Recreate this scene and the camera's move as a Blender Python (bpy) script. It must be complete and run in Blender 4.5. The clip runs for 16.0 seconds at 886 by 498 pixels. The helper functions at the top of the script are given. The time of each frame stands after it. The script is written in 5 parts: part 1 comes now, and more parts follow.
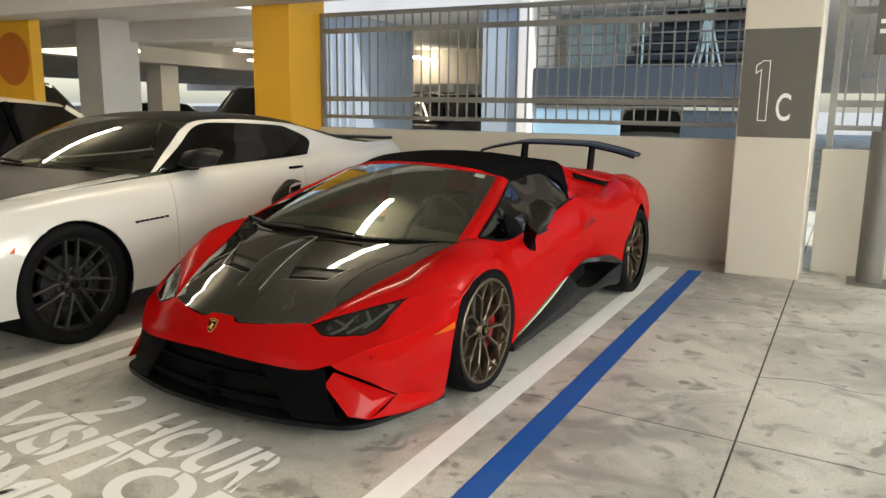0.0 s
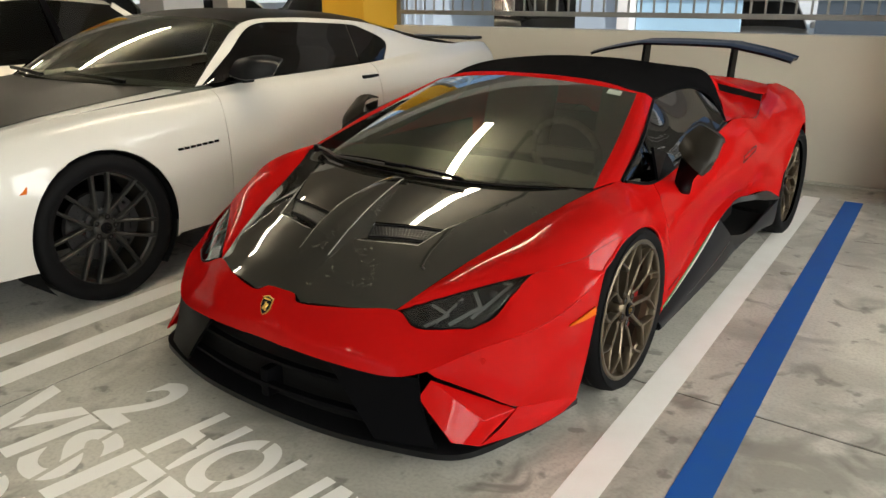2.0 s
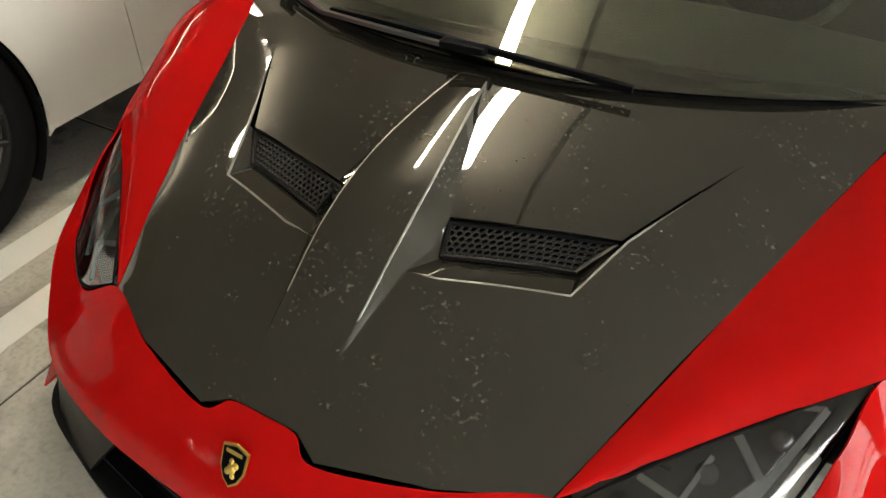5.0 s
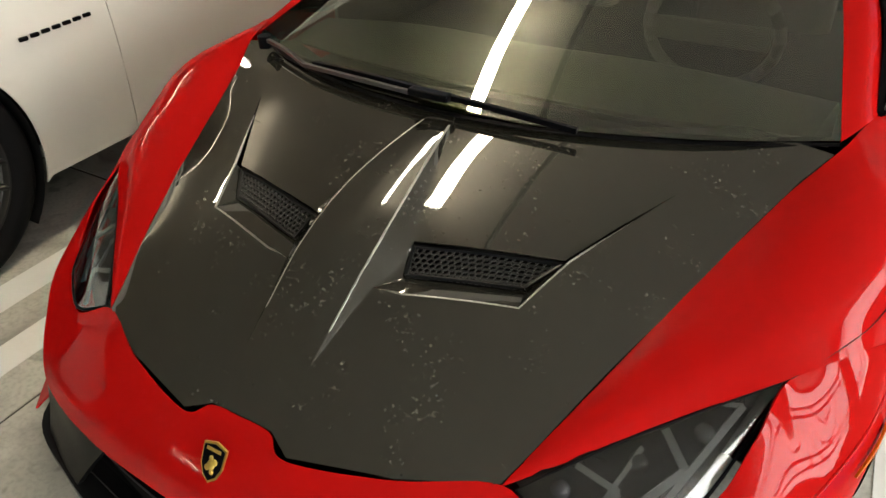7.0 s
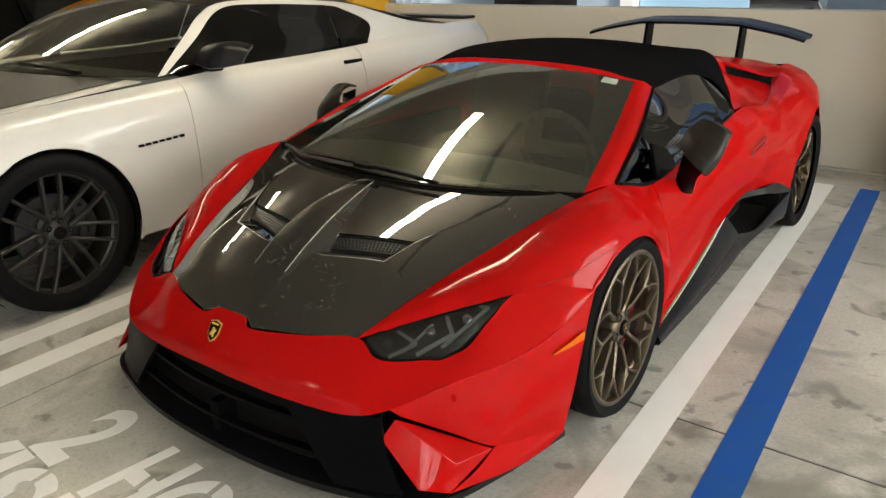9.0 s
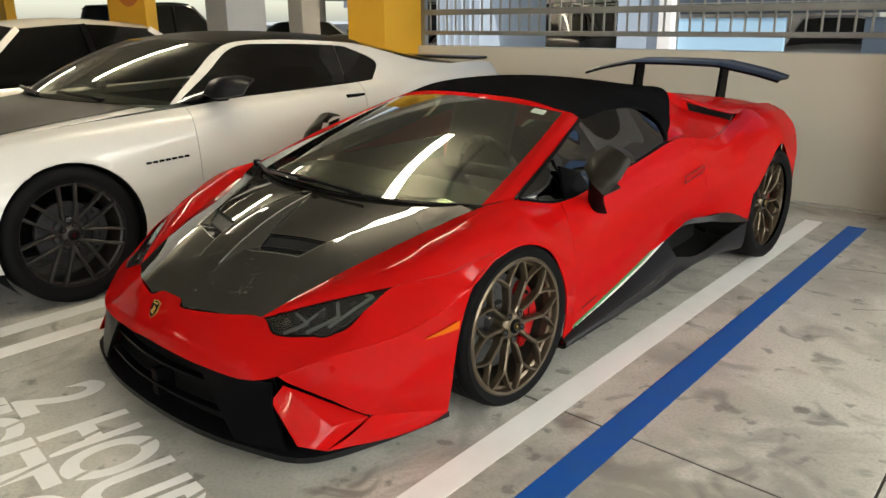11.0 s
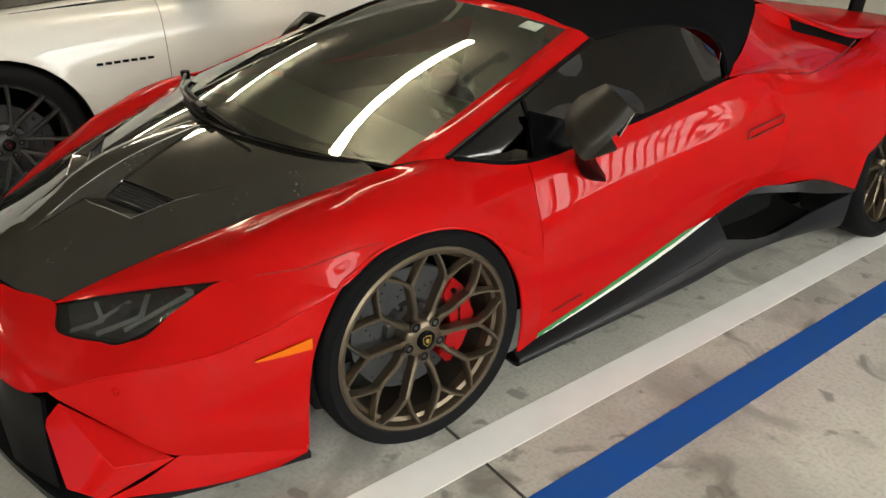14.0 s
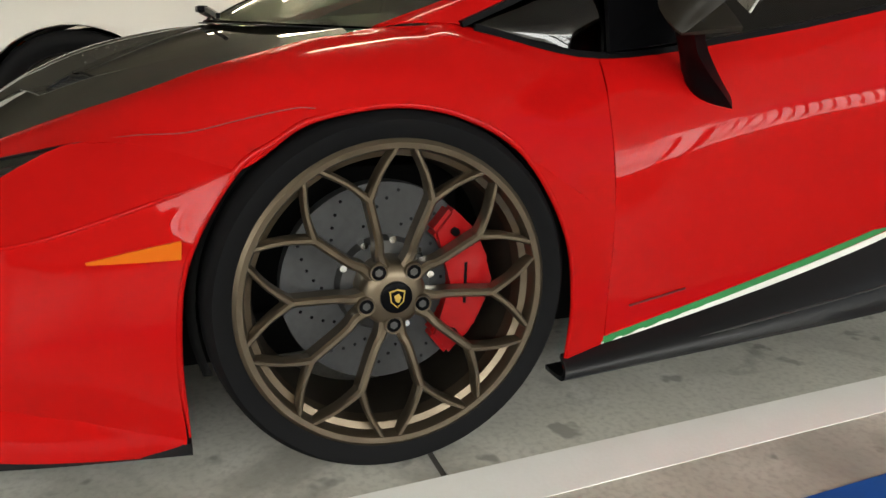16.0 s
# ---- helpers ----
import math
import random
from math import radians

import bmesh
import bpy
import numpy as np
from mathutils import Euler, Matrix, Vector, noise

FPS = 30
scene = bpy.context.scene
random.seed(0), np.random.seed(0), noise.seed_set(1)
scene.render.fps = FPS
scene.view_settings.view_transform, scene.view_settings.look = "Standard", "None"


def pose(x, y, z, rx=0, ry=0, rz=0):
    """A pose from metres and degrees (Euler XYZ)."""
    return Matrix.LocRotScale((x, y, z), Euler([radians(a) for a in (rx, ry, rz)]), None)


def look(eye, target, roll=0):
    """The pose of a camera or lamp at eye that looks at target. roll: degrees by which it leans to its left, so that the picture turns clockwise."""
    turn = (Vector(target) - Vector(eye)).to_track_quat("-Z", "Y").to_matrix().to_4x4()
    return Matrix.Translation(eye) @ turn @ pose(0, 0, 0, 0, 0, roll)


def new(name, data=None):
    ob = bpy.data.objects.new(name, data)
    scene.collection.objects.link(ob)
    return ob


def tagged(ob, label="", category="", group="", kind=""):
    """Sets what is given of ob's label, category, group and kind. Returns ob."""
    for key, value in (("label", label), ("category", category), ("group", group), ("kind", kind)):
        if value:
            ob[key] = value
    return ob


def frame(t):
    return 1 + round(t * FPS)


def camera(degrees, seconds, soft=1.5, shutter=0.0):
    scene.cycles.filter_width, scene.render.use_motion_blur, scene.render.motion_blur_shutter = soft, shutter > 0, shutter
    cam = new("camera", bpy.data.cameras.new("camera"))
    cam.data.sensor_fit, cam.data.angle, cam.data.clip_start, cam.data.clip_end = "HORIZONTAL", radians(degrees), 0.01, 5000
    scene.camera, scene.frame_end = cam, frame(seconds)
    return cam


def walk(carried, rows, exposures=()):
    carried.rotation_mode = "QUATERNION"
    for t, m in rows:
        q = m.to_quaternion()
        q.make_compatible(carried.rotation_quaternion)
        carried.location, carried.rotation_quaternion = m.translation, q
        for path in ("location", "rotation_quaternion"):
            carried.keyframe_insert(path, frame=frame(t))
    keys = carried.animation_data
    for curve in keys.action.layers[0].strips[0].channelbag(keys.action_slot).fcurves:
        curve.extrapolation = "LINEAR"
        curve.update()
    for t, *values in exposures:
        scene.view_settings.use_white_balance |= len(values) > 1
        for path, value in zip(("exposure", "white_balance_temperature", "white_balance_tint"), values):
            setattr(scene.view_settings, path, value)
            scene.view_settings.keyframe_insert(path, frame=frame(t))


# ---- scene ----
cam = camera(60.2, 16.0)
PATH = [
    (0, (2.75, -3.46, 1.511), (1.74, -1.774, 1.136), 0.7),
    (0.5, (2.697, -3.396, 1.508), (1.672, -1.731, 1.091), 1.4),
    (1, (2.471, -3.23, 1.512), (1.433, -1.588, 1.037), 1.4),
    (1.5, (2.242, -3.005, 1.498), (1.179, -1.4, 0.956), 0.7),
    (2, (1.99, -2.665, 1.495), (0.869, -1.133, 0.868), 0.0),
    (2.5, (1.66, -2.385, 1.472), (0.505, -0.918, 0.754), 0.4),
    (3, (1.371, -2.105, 1.476), (0.255, -0.657, 0.664), -0.5),
    (3.5, (1.127, -1.798, 1.444), (0.039, -0.401, 0.514), -1.3),
    (4, (0.899, -1.578, 1.419), (-0.121, -0.266, 0.307), -2.4),
    (4.2, (0.806, -1.485, 1.429), (-0.168, -0.209, 0.236), -3.5),
    (6.3, (0.639, -1.41, 1.429), (-0.145, -0.071, 0.167), -0.8),
    (6.5, (0.648, -1.424, 1.434), (-0.154, -0.069, 0.202), -1.0),
    (7, (0.804, -1.545, 1.454), (-0.079, -0.13, 0.351), -1.7),
    (7.5, (1.081, -1.741, 1.476), (0.097, -0.284, 0.523), -2.3),
    (8, (1.294, -1.977, 1.491), (0.263, -0.478, 0.659), -1.8),
    (8.5, (1.537, -2.177, 1.527), (0.483, -0.656, 0.768), -0.7),
    (9, (1.891, -2.322, 1.517), (0.765, -0.817, 0.832), -0.7),
    (9.2, (2.017, -2.377, 1.537), (0.863, -0.882, 0.878), -0.8),
    (11.3, (2.667, -2.202, 1.498), (1.344, -0.818, 0.921), -0.5),
    (11.5, (2.668, -2.184, 1.497), (1.337, -0.806, 0.921), -0.5),
    (12, (2.677, -2.155, 1.486), (1.341, -0.786, 0.904), -0.8),
    (12.5, (2.665, -2.042, 1.475), (1.336, -0.683, 0.851), -0.5),
    (13, (2.565, -1.769, 1.46), (1.235, -0.441, 0.776), -0.0),
    (13.5, (2.497, -1.429, 1.476), (1.12, -0.195, 0.714), 0.2),
    (14, (2.464, -1.033, 1.445), (0.984, 0.027, 0.618), 0.4),
    (14.5, (2.239, -0.691, 1.333), (0.696, 0.202, 0.425), 2.2),
    (15, (2.153, -0.463, 1.082), (0.478, 0.257, 0.260), 1.7),
    (15.5, (2.146, -0.387, 0.830), (0.377, 0.282, 0.181), 1.1),
    (16, (2.160, -0.371, 0.785), (0.361, 0.305, 0.233), 1.0),
]
walk(cam, [(t, look(eye, target, roll)) for t, eye, target, roll in PATH],
     [(0, .25), (2.5, .29), (3.5, .40), (4, .52), (6.5, .68), (7, .60), (7.5, .46), (8.5, .37), (9, .32), (11.5, .28), (14, .25), (15.5, .12), (16, .10)])

# ---- light ----
world = bpy.data.worlds.new("sky")
scene.world = world
world.use_nodes = True
wn = world.node_tree.nodes
sky = wn.new("ShaderNodeTexSky")
sky.sky_type, sky.sun_disc, sky.sun_elevation, sky.sun_rotation = "NISHITA", False, radians(57), radians(120)
world.node_tree.links.new(sky.outputs[0], wn["Background"].inputs[0])
wn["Background"].inputs[1].default_value = 0.15
sun = new("sun", bpy.data.lights.new("sun", "SUN"))
sun.data.energy, sun.data.angle, sun.data.color = 4.5, radians(0.5), (1.0, 0.95, 0.86)
sun.matrix_world = look((6, -3.5, 11), (0, 0, 0))
# daylight that falls in through the open side of the garage, above its parapet
for k in range(3):
    day = new("daylight_opening", bpy.data.lights.new("daylight_opening", "AREA"))
    day.data.shape, day.data.size, day.data.size_y, day.data.energy, day.data.color = "RECTANGLE", 5.4, 1.75, 355, (0.985, 0.98, 0.90)
    day.matrix_world = pose(0, 0, 0, 0, 0, 3) @ look((6.75, -8.6 + 6.0 * k, 2.05), (0, -8.6 + 6.0 * k, 1.75))

# strip lights: across, along, length; the 2.4 m ones added to light far bays
LAMPS = [(-.80, .69, 1.5), (-.80, -5.2, 1.5), (-4.3, .9, 1.5), (-4.3, -5.2, 1.5), (-7.9, .9, 1.5), (3.0, -5.2, 1.5), (-8.3, 9.5, 2.4), (-14, 9.5, 2.4), (-8.3, 16, 2.4), (-14, 16, 2.4), (-11, 12.2, 2.4), (-17, 20, 2.4), (-11, 24, 2.4), (-18, 29, 2.4), (-12, 36, 2.4)]

# ---- materials ----
def mat(name, colour, rough=0.5, metal=0.0, spec=0.5, coat=0.0, var=0.0, scale=4.0, bump=0.0, bscale=60.0, tint=None, emit=0.0, rvar=0.0, ranged=0.0):
    """A painted, cast or worn surface: base colour, drifting to tint by two scales of noise, and a fine relief."""
    m = bpy.data.materials.new(name)
    m.use_nodes = True
    nt = m.node_tree
    n, b = nt.nodes, nt.nodes["Principled BSDF"]
    b.inputs["Base Color"].default_value = (*colour, 1)
    b.inputs["Roughness"].default_value = rough
    b.inputs["Metallic"].default_value = metal
    b.inputs["Specular IOR Level"].default_value = spec
    b.inputs["Coat Weight"].default_value = coat
    b.inputs["Coat Roughness"].default_value = 0.015
    if emit:
        b.inputs["Emission Color"].default_value = (*colour, 1)
        b.inputs["Emission Strength"].default_value = emit
    if var or bump or rvar:
        co = n.new("ShaderNodeTexCoord")
        big, fine = n.new("ShaderNodeTexNoise"), n.new("ShaderNodeTexNoise")
        big.inputs["Scale"].default_value, big.inputs["Detail"].default_value = scale, 6
        fine.inputs["Scale"].default_value, fine.inputs["Detail"].default_value = bscale, 5
        for t in (big, fine):
            nt.links.new(co.outputs["Object"], t.inputs["Vector"])
    if var:
        mix, sm = n.new("ShaderNodeMix"), n.new("ShaderNodeMath")
        mix.data_type = "RGBA"
        mr = n.new("ShaderNodeMapRange")
        mr.inputs["From Min"].default_value, mr.inputs["From Max"].default_value = 0.35, 0.7
        mr.inputs["To Max"].default_value = var
        sm.operation = "MULTIPLY_ADD"
        nt.links.new(fine.outputs["Fac"], sm.inputs[0])
        sm.inputs[1].default_value, sm.inputs[2].default_value = 0.35, -0.17
        ad = n.new("ShaderNodeMath")
        nt.links.new(big.outputs["Fac"], ad.inputs[0])
        nt.links.new(sm.outputs[0], ad.inputs[1])
        nt.links.new(ad.outputs[0], mr.inputs["Value"])
        nt.links.new(mr.outputs[0], mix.inputs["Factor"])
        mix.inputs[6].default_value = (*colour, 1)
        mix.inputs[7].default_value = (*(tint or [c * 0.6 for c in colour]), 1)
        nt.links.new(mix.outputs[2], b.inputs["Base Color"])
    if rvar:
        rr = n.new("ShaderNodeMapRange")
        rr.inputs["To Min"].default_value, rr.inputs["To Max"].default_value = max(rough - rvar, 0.02), min(rough + rvar, 1)
        nt.links.new(big.outputs["Fac"], rr.inputs["Value"])
        nt.links.new(rr.outputs[0], b.inputs["Roughness"])
    if bump:
        bp = n.new("ShaderNodeBump")
        bp.inputs["Strength"].default_value, bp.inputs["Distance"].default_value = 1.0, bump
        nt.links.new(fine.outputs["Fac"], bp.inputs["Height"])
        nt.links.new(bp.outputs[0], b.inputs["Normal"])
    return m


def floor_mat():
    """Power-floated concrete: broad cloudy tone, pale wear, dark oil spots and fine grain."""
    m = mat("concrete", (0.42, 0.395, 0.355), 0.42, bump=0.0005, bscale=140)
    nt = m.node_tree
    n, b = nt.nodes, nt.nodes["Principled BSDF"]
    co = n.new("ShaderNodeNewGeometry")
    def noise_(scale, lo, hi, detail=6, dist=0.0):
        t, r = n.new("ShaderNodeTexNoise"), n.new("ShaderNodeMapRange")
        t.inputs["Scale"].default_value, t.inputs["Detail"].default_value, t.inputs["Distortion"].default_value = scale, detail, dist
        nt.links.new(co.outputs["Position"], t.inputs["Vector"])
        r.inputs["From Min"].default_value, r.inputs["From Max"].default_value = lo, hi
        nt.links.new(t.outputs["Fac"], r.inputs["Value"])
        return r.outputs[0]
    def blend(col_a, fac, rgb, amount):
        mx, k = n.new("ShaderNodeMix"), n.new("ShaderNodeMath")
        mx.data_type, k.operation = "RGBA", "MULTIPLY"
        nt.links.new(fac, k.inputs[0])
        k.inputs[1].default_value = amount
        nt.links.new(k.outputs[0], mx.inputs["Factor"])
        if isinstance(col_a, tuple):
            mx.inputs[6].default_value = col_a
        else:
            nt.links.new(col_a, mx.inputs[6])
        mx.inputs[7].default_value = (*rgb, 1)
        return mx.outputs[2]
    c = blend((0.585, 0.57, 0.505, 1), noise_(0.9, 0.4, 0.65, 8, 0.6), (0.275, 0.27, 0.238), 0.95)
    c = blend(c, noise_(3.2, 0.5, 0.72, 8, 1.0), (0.66, 0.64, 0.59), 0.7)
    c = blend(c, noise_(4.5, 0.60, 0.70, 6, 0.9), (0.15, 0.145, 0.12), 0.75)
    c = blend(c, noise_(1.7, 0.55, 0.66, 9, 1.5), (0.20, 0.19, 0.165), 0.55)
    c = blend(c, noise_(9, 0.63, 0.69, 3), (0.10, 0.095, 0.08), 0.6)
    c = blend(c, noise_(70, 0.45, 0.75, 4), (0.25, 0.235, 0.21), 0.45)
    nt.links.new(c, b.inputs["Base Color"])
    nt.links.new(noise_(2.0, -0.2, 1.6), b.inputs["Roughness"])
    return m


M_FLOOR = floor_mat()
M_WALL = mat("painted_wall", (0.62, 0.58, 0.50), 0.6, var=0.3, scale=0.8, bump=0.0008, bscale=120, tint=(0.55, 0.51, 0.43))
M_WHITE_WALL = mat("white_painted_concrete", (0.83, 0.815, 0.80), 0.6, var=0.3, scale=0.7, bump=0.0008, bscale=110)
M_CEIL = mat("bare_ceiling_concrete", (0.40, 0.388, 0.355), 0.7, var=0.4, scale=0.9, bump=0.001, bscale=60, tint=(0.31, 0.30, 0.275))
M_YELLOW = mat("yellow_paint", (0.80, 0.43, 0.02), 0.5, var=0.25, scale=0.7, bump=0.0006, bscale=120, tint=(0.72, 0.36, 0.02))
M_ORANGE = mat("orange_paint", (0.55, 0.16, 0.02), 0.5, var=0.2, bump=0.0005)
M_SIGN = mat("grey_paint", (0.12, 0.115, 0.10), 0.55, var=0.2, bump=0.0005)
M_LINE = mat("white_line_paint", (0.93, 0.925, 0.90), 0.55, var=0.5, scale=7, bump=0.0005, bscale=120, tint=(0.85, 0.84, 0.80))
M_BLUE = mat("blue_line_paint", (0.006, 0.085, 0.38), 0.6, spec=0.25, var=0.5, scale=8, bump=0.0005, bscale=120, tint=(0.02, 0.10, 0.30))
M_RAIL = mat("galvanised_steel", (0.30, 0.30, 0.29), 0.45, 0.6, var=0.5, scale=5, bump=0.0002)
M_RED = mat("red_car_paint", (0.385, 0.0045, 0.0042), 0.45, coat=0.26, spec=0.0)
M_WHITE = mat("white_car_paint", (0.53, 0.515, 0.475), 0.4, coat=0.8)
M_TYRE = mat("tyre_rubber", (0.006, 0.006, 0.0065), 0.65, spec=0.06, bump=0.0003)
M_POST = mat("grey_post_paint", (0.16, 0.155, 0.14), 0.45, var=0.3, scale=6, bump=0.0003)
M_BLUEWALL = mat("pale_blue_grey_paint", (0.42, 0.50, 0.60), 0.55, var=0.3, scale=1.2, bump=0.0005)
M_CYANWALL = mat("pale_blue_paint", (0.35, 0.55, 0.72), 0.55, var=0.2, scale=1.2)
M_NAVY = mat("navy_steel_paint", (0.055, 0.075, 0.10), 0.5, var=0.3, scale=3)
M_FROST = mat("frosted_panel", (0.62, 0.80, 0.83), 0.35, var=0.2, scale=4)
M_JOINT = mat("joint_sealant", (0.06, 0.055, 0.05), 0.8)
M_LAMP = mat("lamp_diffuser", (1.0, 0.87, 0.64), 0.5, emit=40.0)


# ---- makers ----
def part(name, bm, material, parent=None, label="", smooth=False, m=None):
    """Link a bmesh as one mesh object, under parent if there is one."""
    me = bpy.data.meshes.new(name)
    bmesh.ops.recalc_face_normals(bm, faces=bm.faces[:])
    rims = [e.index for e in bm.edges if e.is_boundary] if bm.edges.index_update() is None else []
    bm.to_mesh(me)
    bm.free()
    for mm in material if isinstance(material, (list, tuple)) else [material]:
        me.materials.append(mm)
    if smooth:
        me.shade_smooth()
        if smooth is not True:
            me.set_sharp_from_angle(angle=radians(smooth))
        for k in rims:
            me.edges[k].use_edge_sharp = True
    ob = new(name, me)
    if parent:
        ob.parent = parent
    if m is not None:
        ob.matrix_basis = m
    if label:
        tagged(ob, label)
    return ob


def box(x0, x1, y0, y1, z0, z1, bevel=0.0, bm=None, m=None):
    bm = bm or bmesh.new()
    made = bmesh.ops.create_cube(bm, size=1)["verts"]
    for v in made:
        v.co = Vector(((x0 + x1) / 2 + v.co.x * (x1 - x0), (y0 + y1) / 2 + v.co.y * (y1 - y0), (z0 + z1) / 2 + v.co.z * (z1 - z0)))
    if bevel:
        edges = list({e for v in made for e in v.link_edges})
        made = bmesh.ops.bevel(bm, geom=edges, offset=bevel, segments=2, affect="EDGES", profile=0.6)["verts"]
    if m is not None:
        bmesh.ops.transform(bm, matrix=m, verts=made)
    return bm


def rod(p, q, r, n=12, r2=None, bm=None, cap=True):
    """A round bar from p to q."""
    bm = bm or bmesh.new()
    p, q = Vector(p), Vector(q)
    turn = (q - p).to_track_quat("Z", "Y").to_matrix().to_4x4()
    bmesh.ops.create_cone(bm, cap_ends=cap, segments=n, radius1=r, radius2=r if r2 is None else r2, depth=(q - p).length, matrix=Matrix.Translation((p + q) / 2) @ turn)
    return bm


def thing(name, label, category, m=None, group="", kind=""):
    """An Empty at the base of a thing, for its parts."""
    ob = new(name)
    ob.empty_display_size = 0.2
    if m is not None:
        ob.matrix_basis = m
    return tagged(ob, label, category, group, kind)


def cr(p0, p1, p2, p3, t):
    return 0.5 * (2 * p1 + (p2 - p0) * t + (2 * p0 - 5 * p1 + 4 * p2 - p3) * t * t + (3 * p1 - p0 - 3 * p2 + p3) * t ** 3)


def curve(pts, n, a=0, b=None):
    """Points on a smooth curve through pts, n to each span, over the spans a to b."""
    pts = [Vector(p) for p in pts]
    b = len(pts) - 1 if b is None else b
    first = Vector((-pts[1].x, pts[1].y, pts[1].z)) if pts[0].x == 0 and len(pts) > 2 else 2 * pts[0] - pts[1]
    ext = [first] + pts + [2 * pts[-1] - pts[-2]]
    out = [cr(*ext[k:k + 4], i / n) for k in range(a, b) for i in range(n)]
    return out + [pts[b].copy()]


def strip_mesh(pts, w):
    """A thin ragged line lying on the floor through (u, v) points."""
    bm, last = bmesh.new(), None
    c = curve([(u, v, 0) for u, v in pts], 6)
    for i, p in enumerate(c):
        d = (c[min(i + 1, len(c) - 1)] - c[max(i - 1, 0)]).normalized()
        q = p + Vector((-d.y, d.x, 0)) * .003 * math.sin(i * 2.3) * (i % 3)
        r = [bm.verts.new(q + Vector((-d.y, d.x, 0)) * k * w / 2 + Vector((0, 0, z))) for k, z in ((-1, .0002), (1, .0002), (1, .0008), (-1, .0008))]
        if last:
            for k in range(4):
                bm.faces.new((last[k], last[(k + 1) % 4], r[(k + 1) % 4], r[k]))
        else:
            bm.faces.new(r)
        last = r
    bm.faces.new(last)
    return bm


LOT = pose(0, 0, 0, 0, 0, 3)   # the bays stand three degrees askew to the red car


def lot(name, bm, material, label="", category="", kind="structure", smooth=False, group=""):
    return tagged(part(name, bm, material, None, "", smooth, LOT), label, category, group, kind)


# ---- garage ----
ground = lot("ground", box(-300, 300, -300, 300, -0.3, -0.02), M_FLOOR, "plain grey concrete ground beyond the bays", "ground")
floor = lot("floor", box(-13.9, 15.1, -11.1, 11.1, -0.2, -0.004), M_JOINT, "stained grey concrete parking floor in jointed slabs", "floor")
for a in range(9):
    for b in range(6):
        u0, v0 = -13.88 + 3.22 * a, -11.13 + 3.70 * b
        bm = box(u0 + .005, u0 + 3.215, v0 + .0065, v0 + 3.6935, -.15, 0, .002)
        for w in bm.verts:
            w.co.y += .05 - .061 * (w.co.x - 1)
        part("slab", bm, M_FLOOR, floor)
for name, m0, u0, u1, v0, v1, lab in (
    ("white_line", M_LINE, 1.017, 1.143, -4.6, 3.70, "worn white painted bay line on concrete"),
    ("blue_line", M_BLUE, 1.316, 1.444, -4.6, 3.69, "blue painted accessible bay line on concrete"),
    ("white_line", M_LINE, -1.55, -1.42, -4.6, 3.70, "worn white painted bay line on concrete"),
    ("white_line", M_LINE, -1.275, -1.155, -4.6, 3.70, "worn white painted bay line on concrete"),
):
    lot(name, box(u0, u1, v0, v1, 0.0002, 0.0016), m0, lab, "line marking")
for k, pts in enumerate(([(1.75, 1.9), (1.95, 2.02), (2.1, 1.98), (2.3, 2.14), (2.55, 2.1), (2.75, 2.22), (3.1, 2.18)], [(2.2, .9), (2.5, .98), (2.75, .92), (3.1, 1.05), (3.5, 1.0)], [(1.5, 2.6), (1.8, 2.66), (2.0, 2.6), (2.2, 2.68)])):
    lot("crack", strip_mesh(pts, .004 + .001 * (k % 2)), M_JOINT, "thin crack in concrete", "crack")


def painted_text(body, x0, x1, y0, y1, m, name, material, z=.0015, bold=.02):
    """Stencilled or mounted lettering that fills the given box of the plane m."""
    cu = bpy.data.curves.new(name, "FONT")
    cu.body, cu.offset, cu.extrude = body, bold, .0004
    tmp = bpy.data.objects.new(name, cu)
    scene.collection.objects.link(tmp)
    me = bpy.data.meshes.new_from_object(tmp.evaluated_get(bpy.context.evaluated_depsgraph_get()))
    bpy.data.objects.remove(tmp)
    xs, ys = [v.co.x for v in me.vertices], [v.co.y for v in me.vertices]
    for v in me.vertices:
        v.co.x = x0 + (v.co.x - min(xs)) / (max(xs) - min(xs)) * (x1 - x0)
        v.co.y = y0 + (v.co.y - min(ys)) / (max(ys) - min(ys)) * (y1 - y0)
        v.co.z += z
    me.materials.clear()
    me.materials.append(material)
    ob = new(name, me)
    ob.matrix_basis = m
    return ob


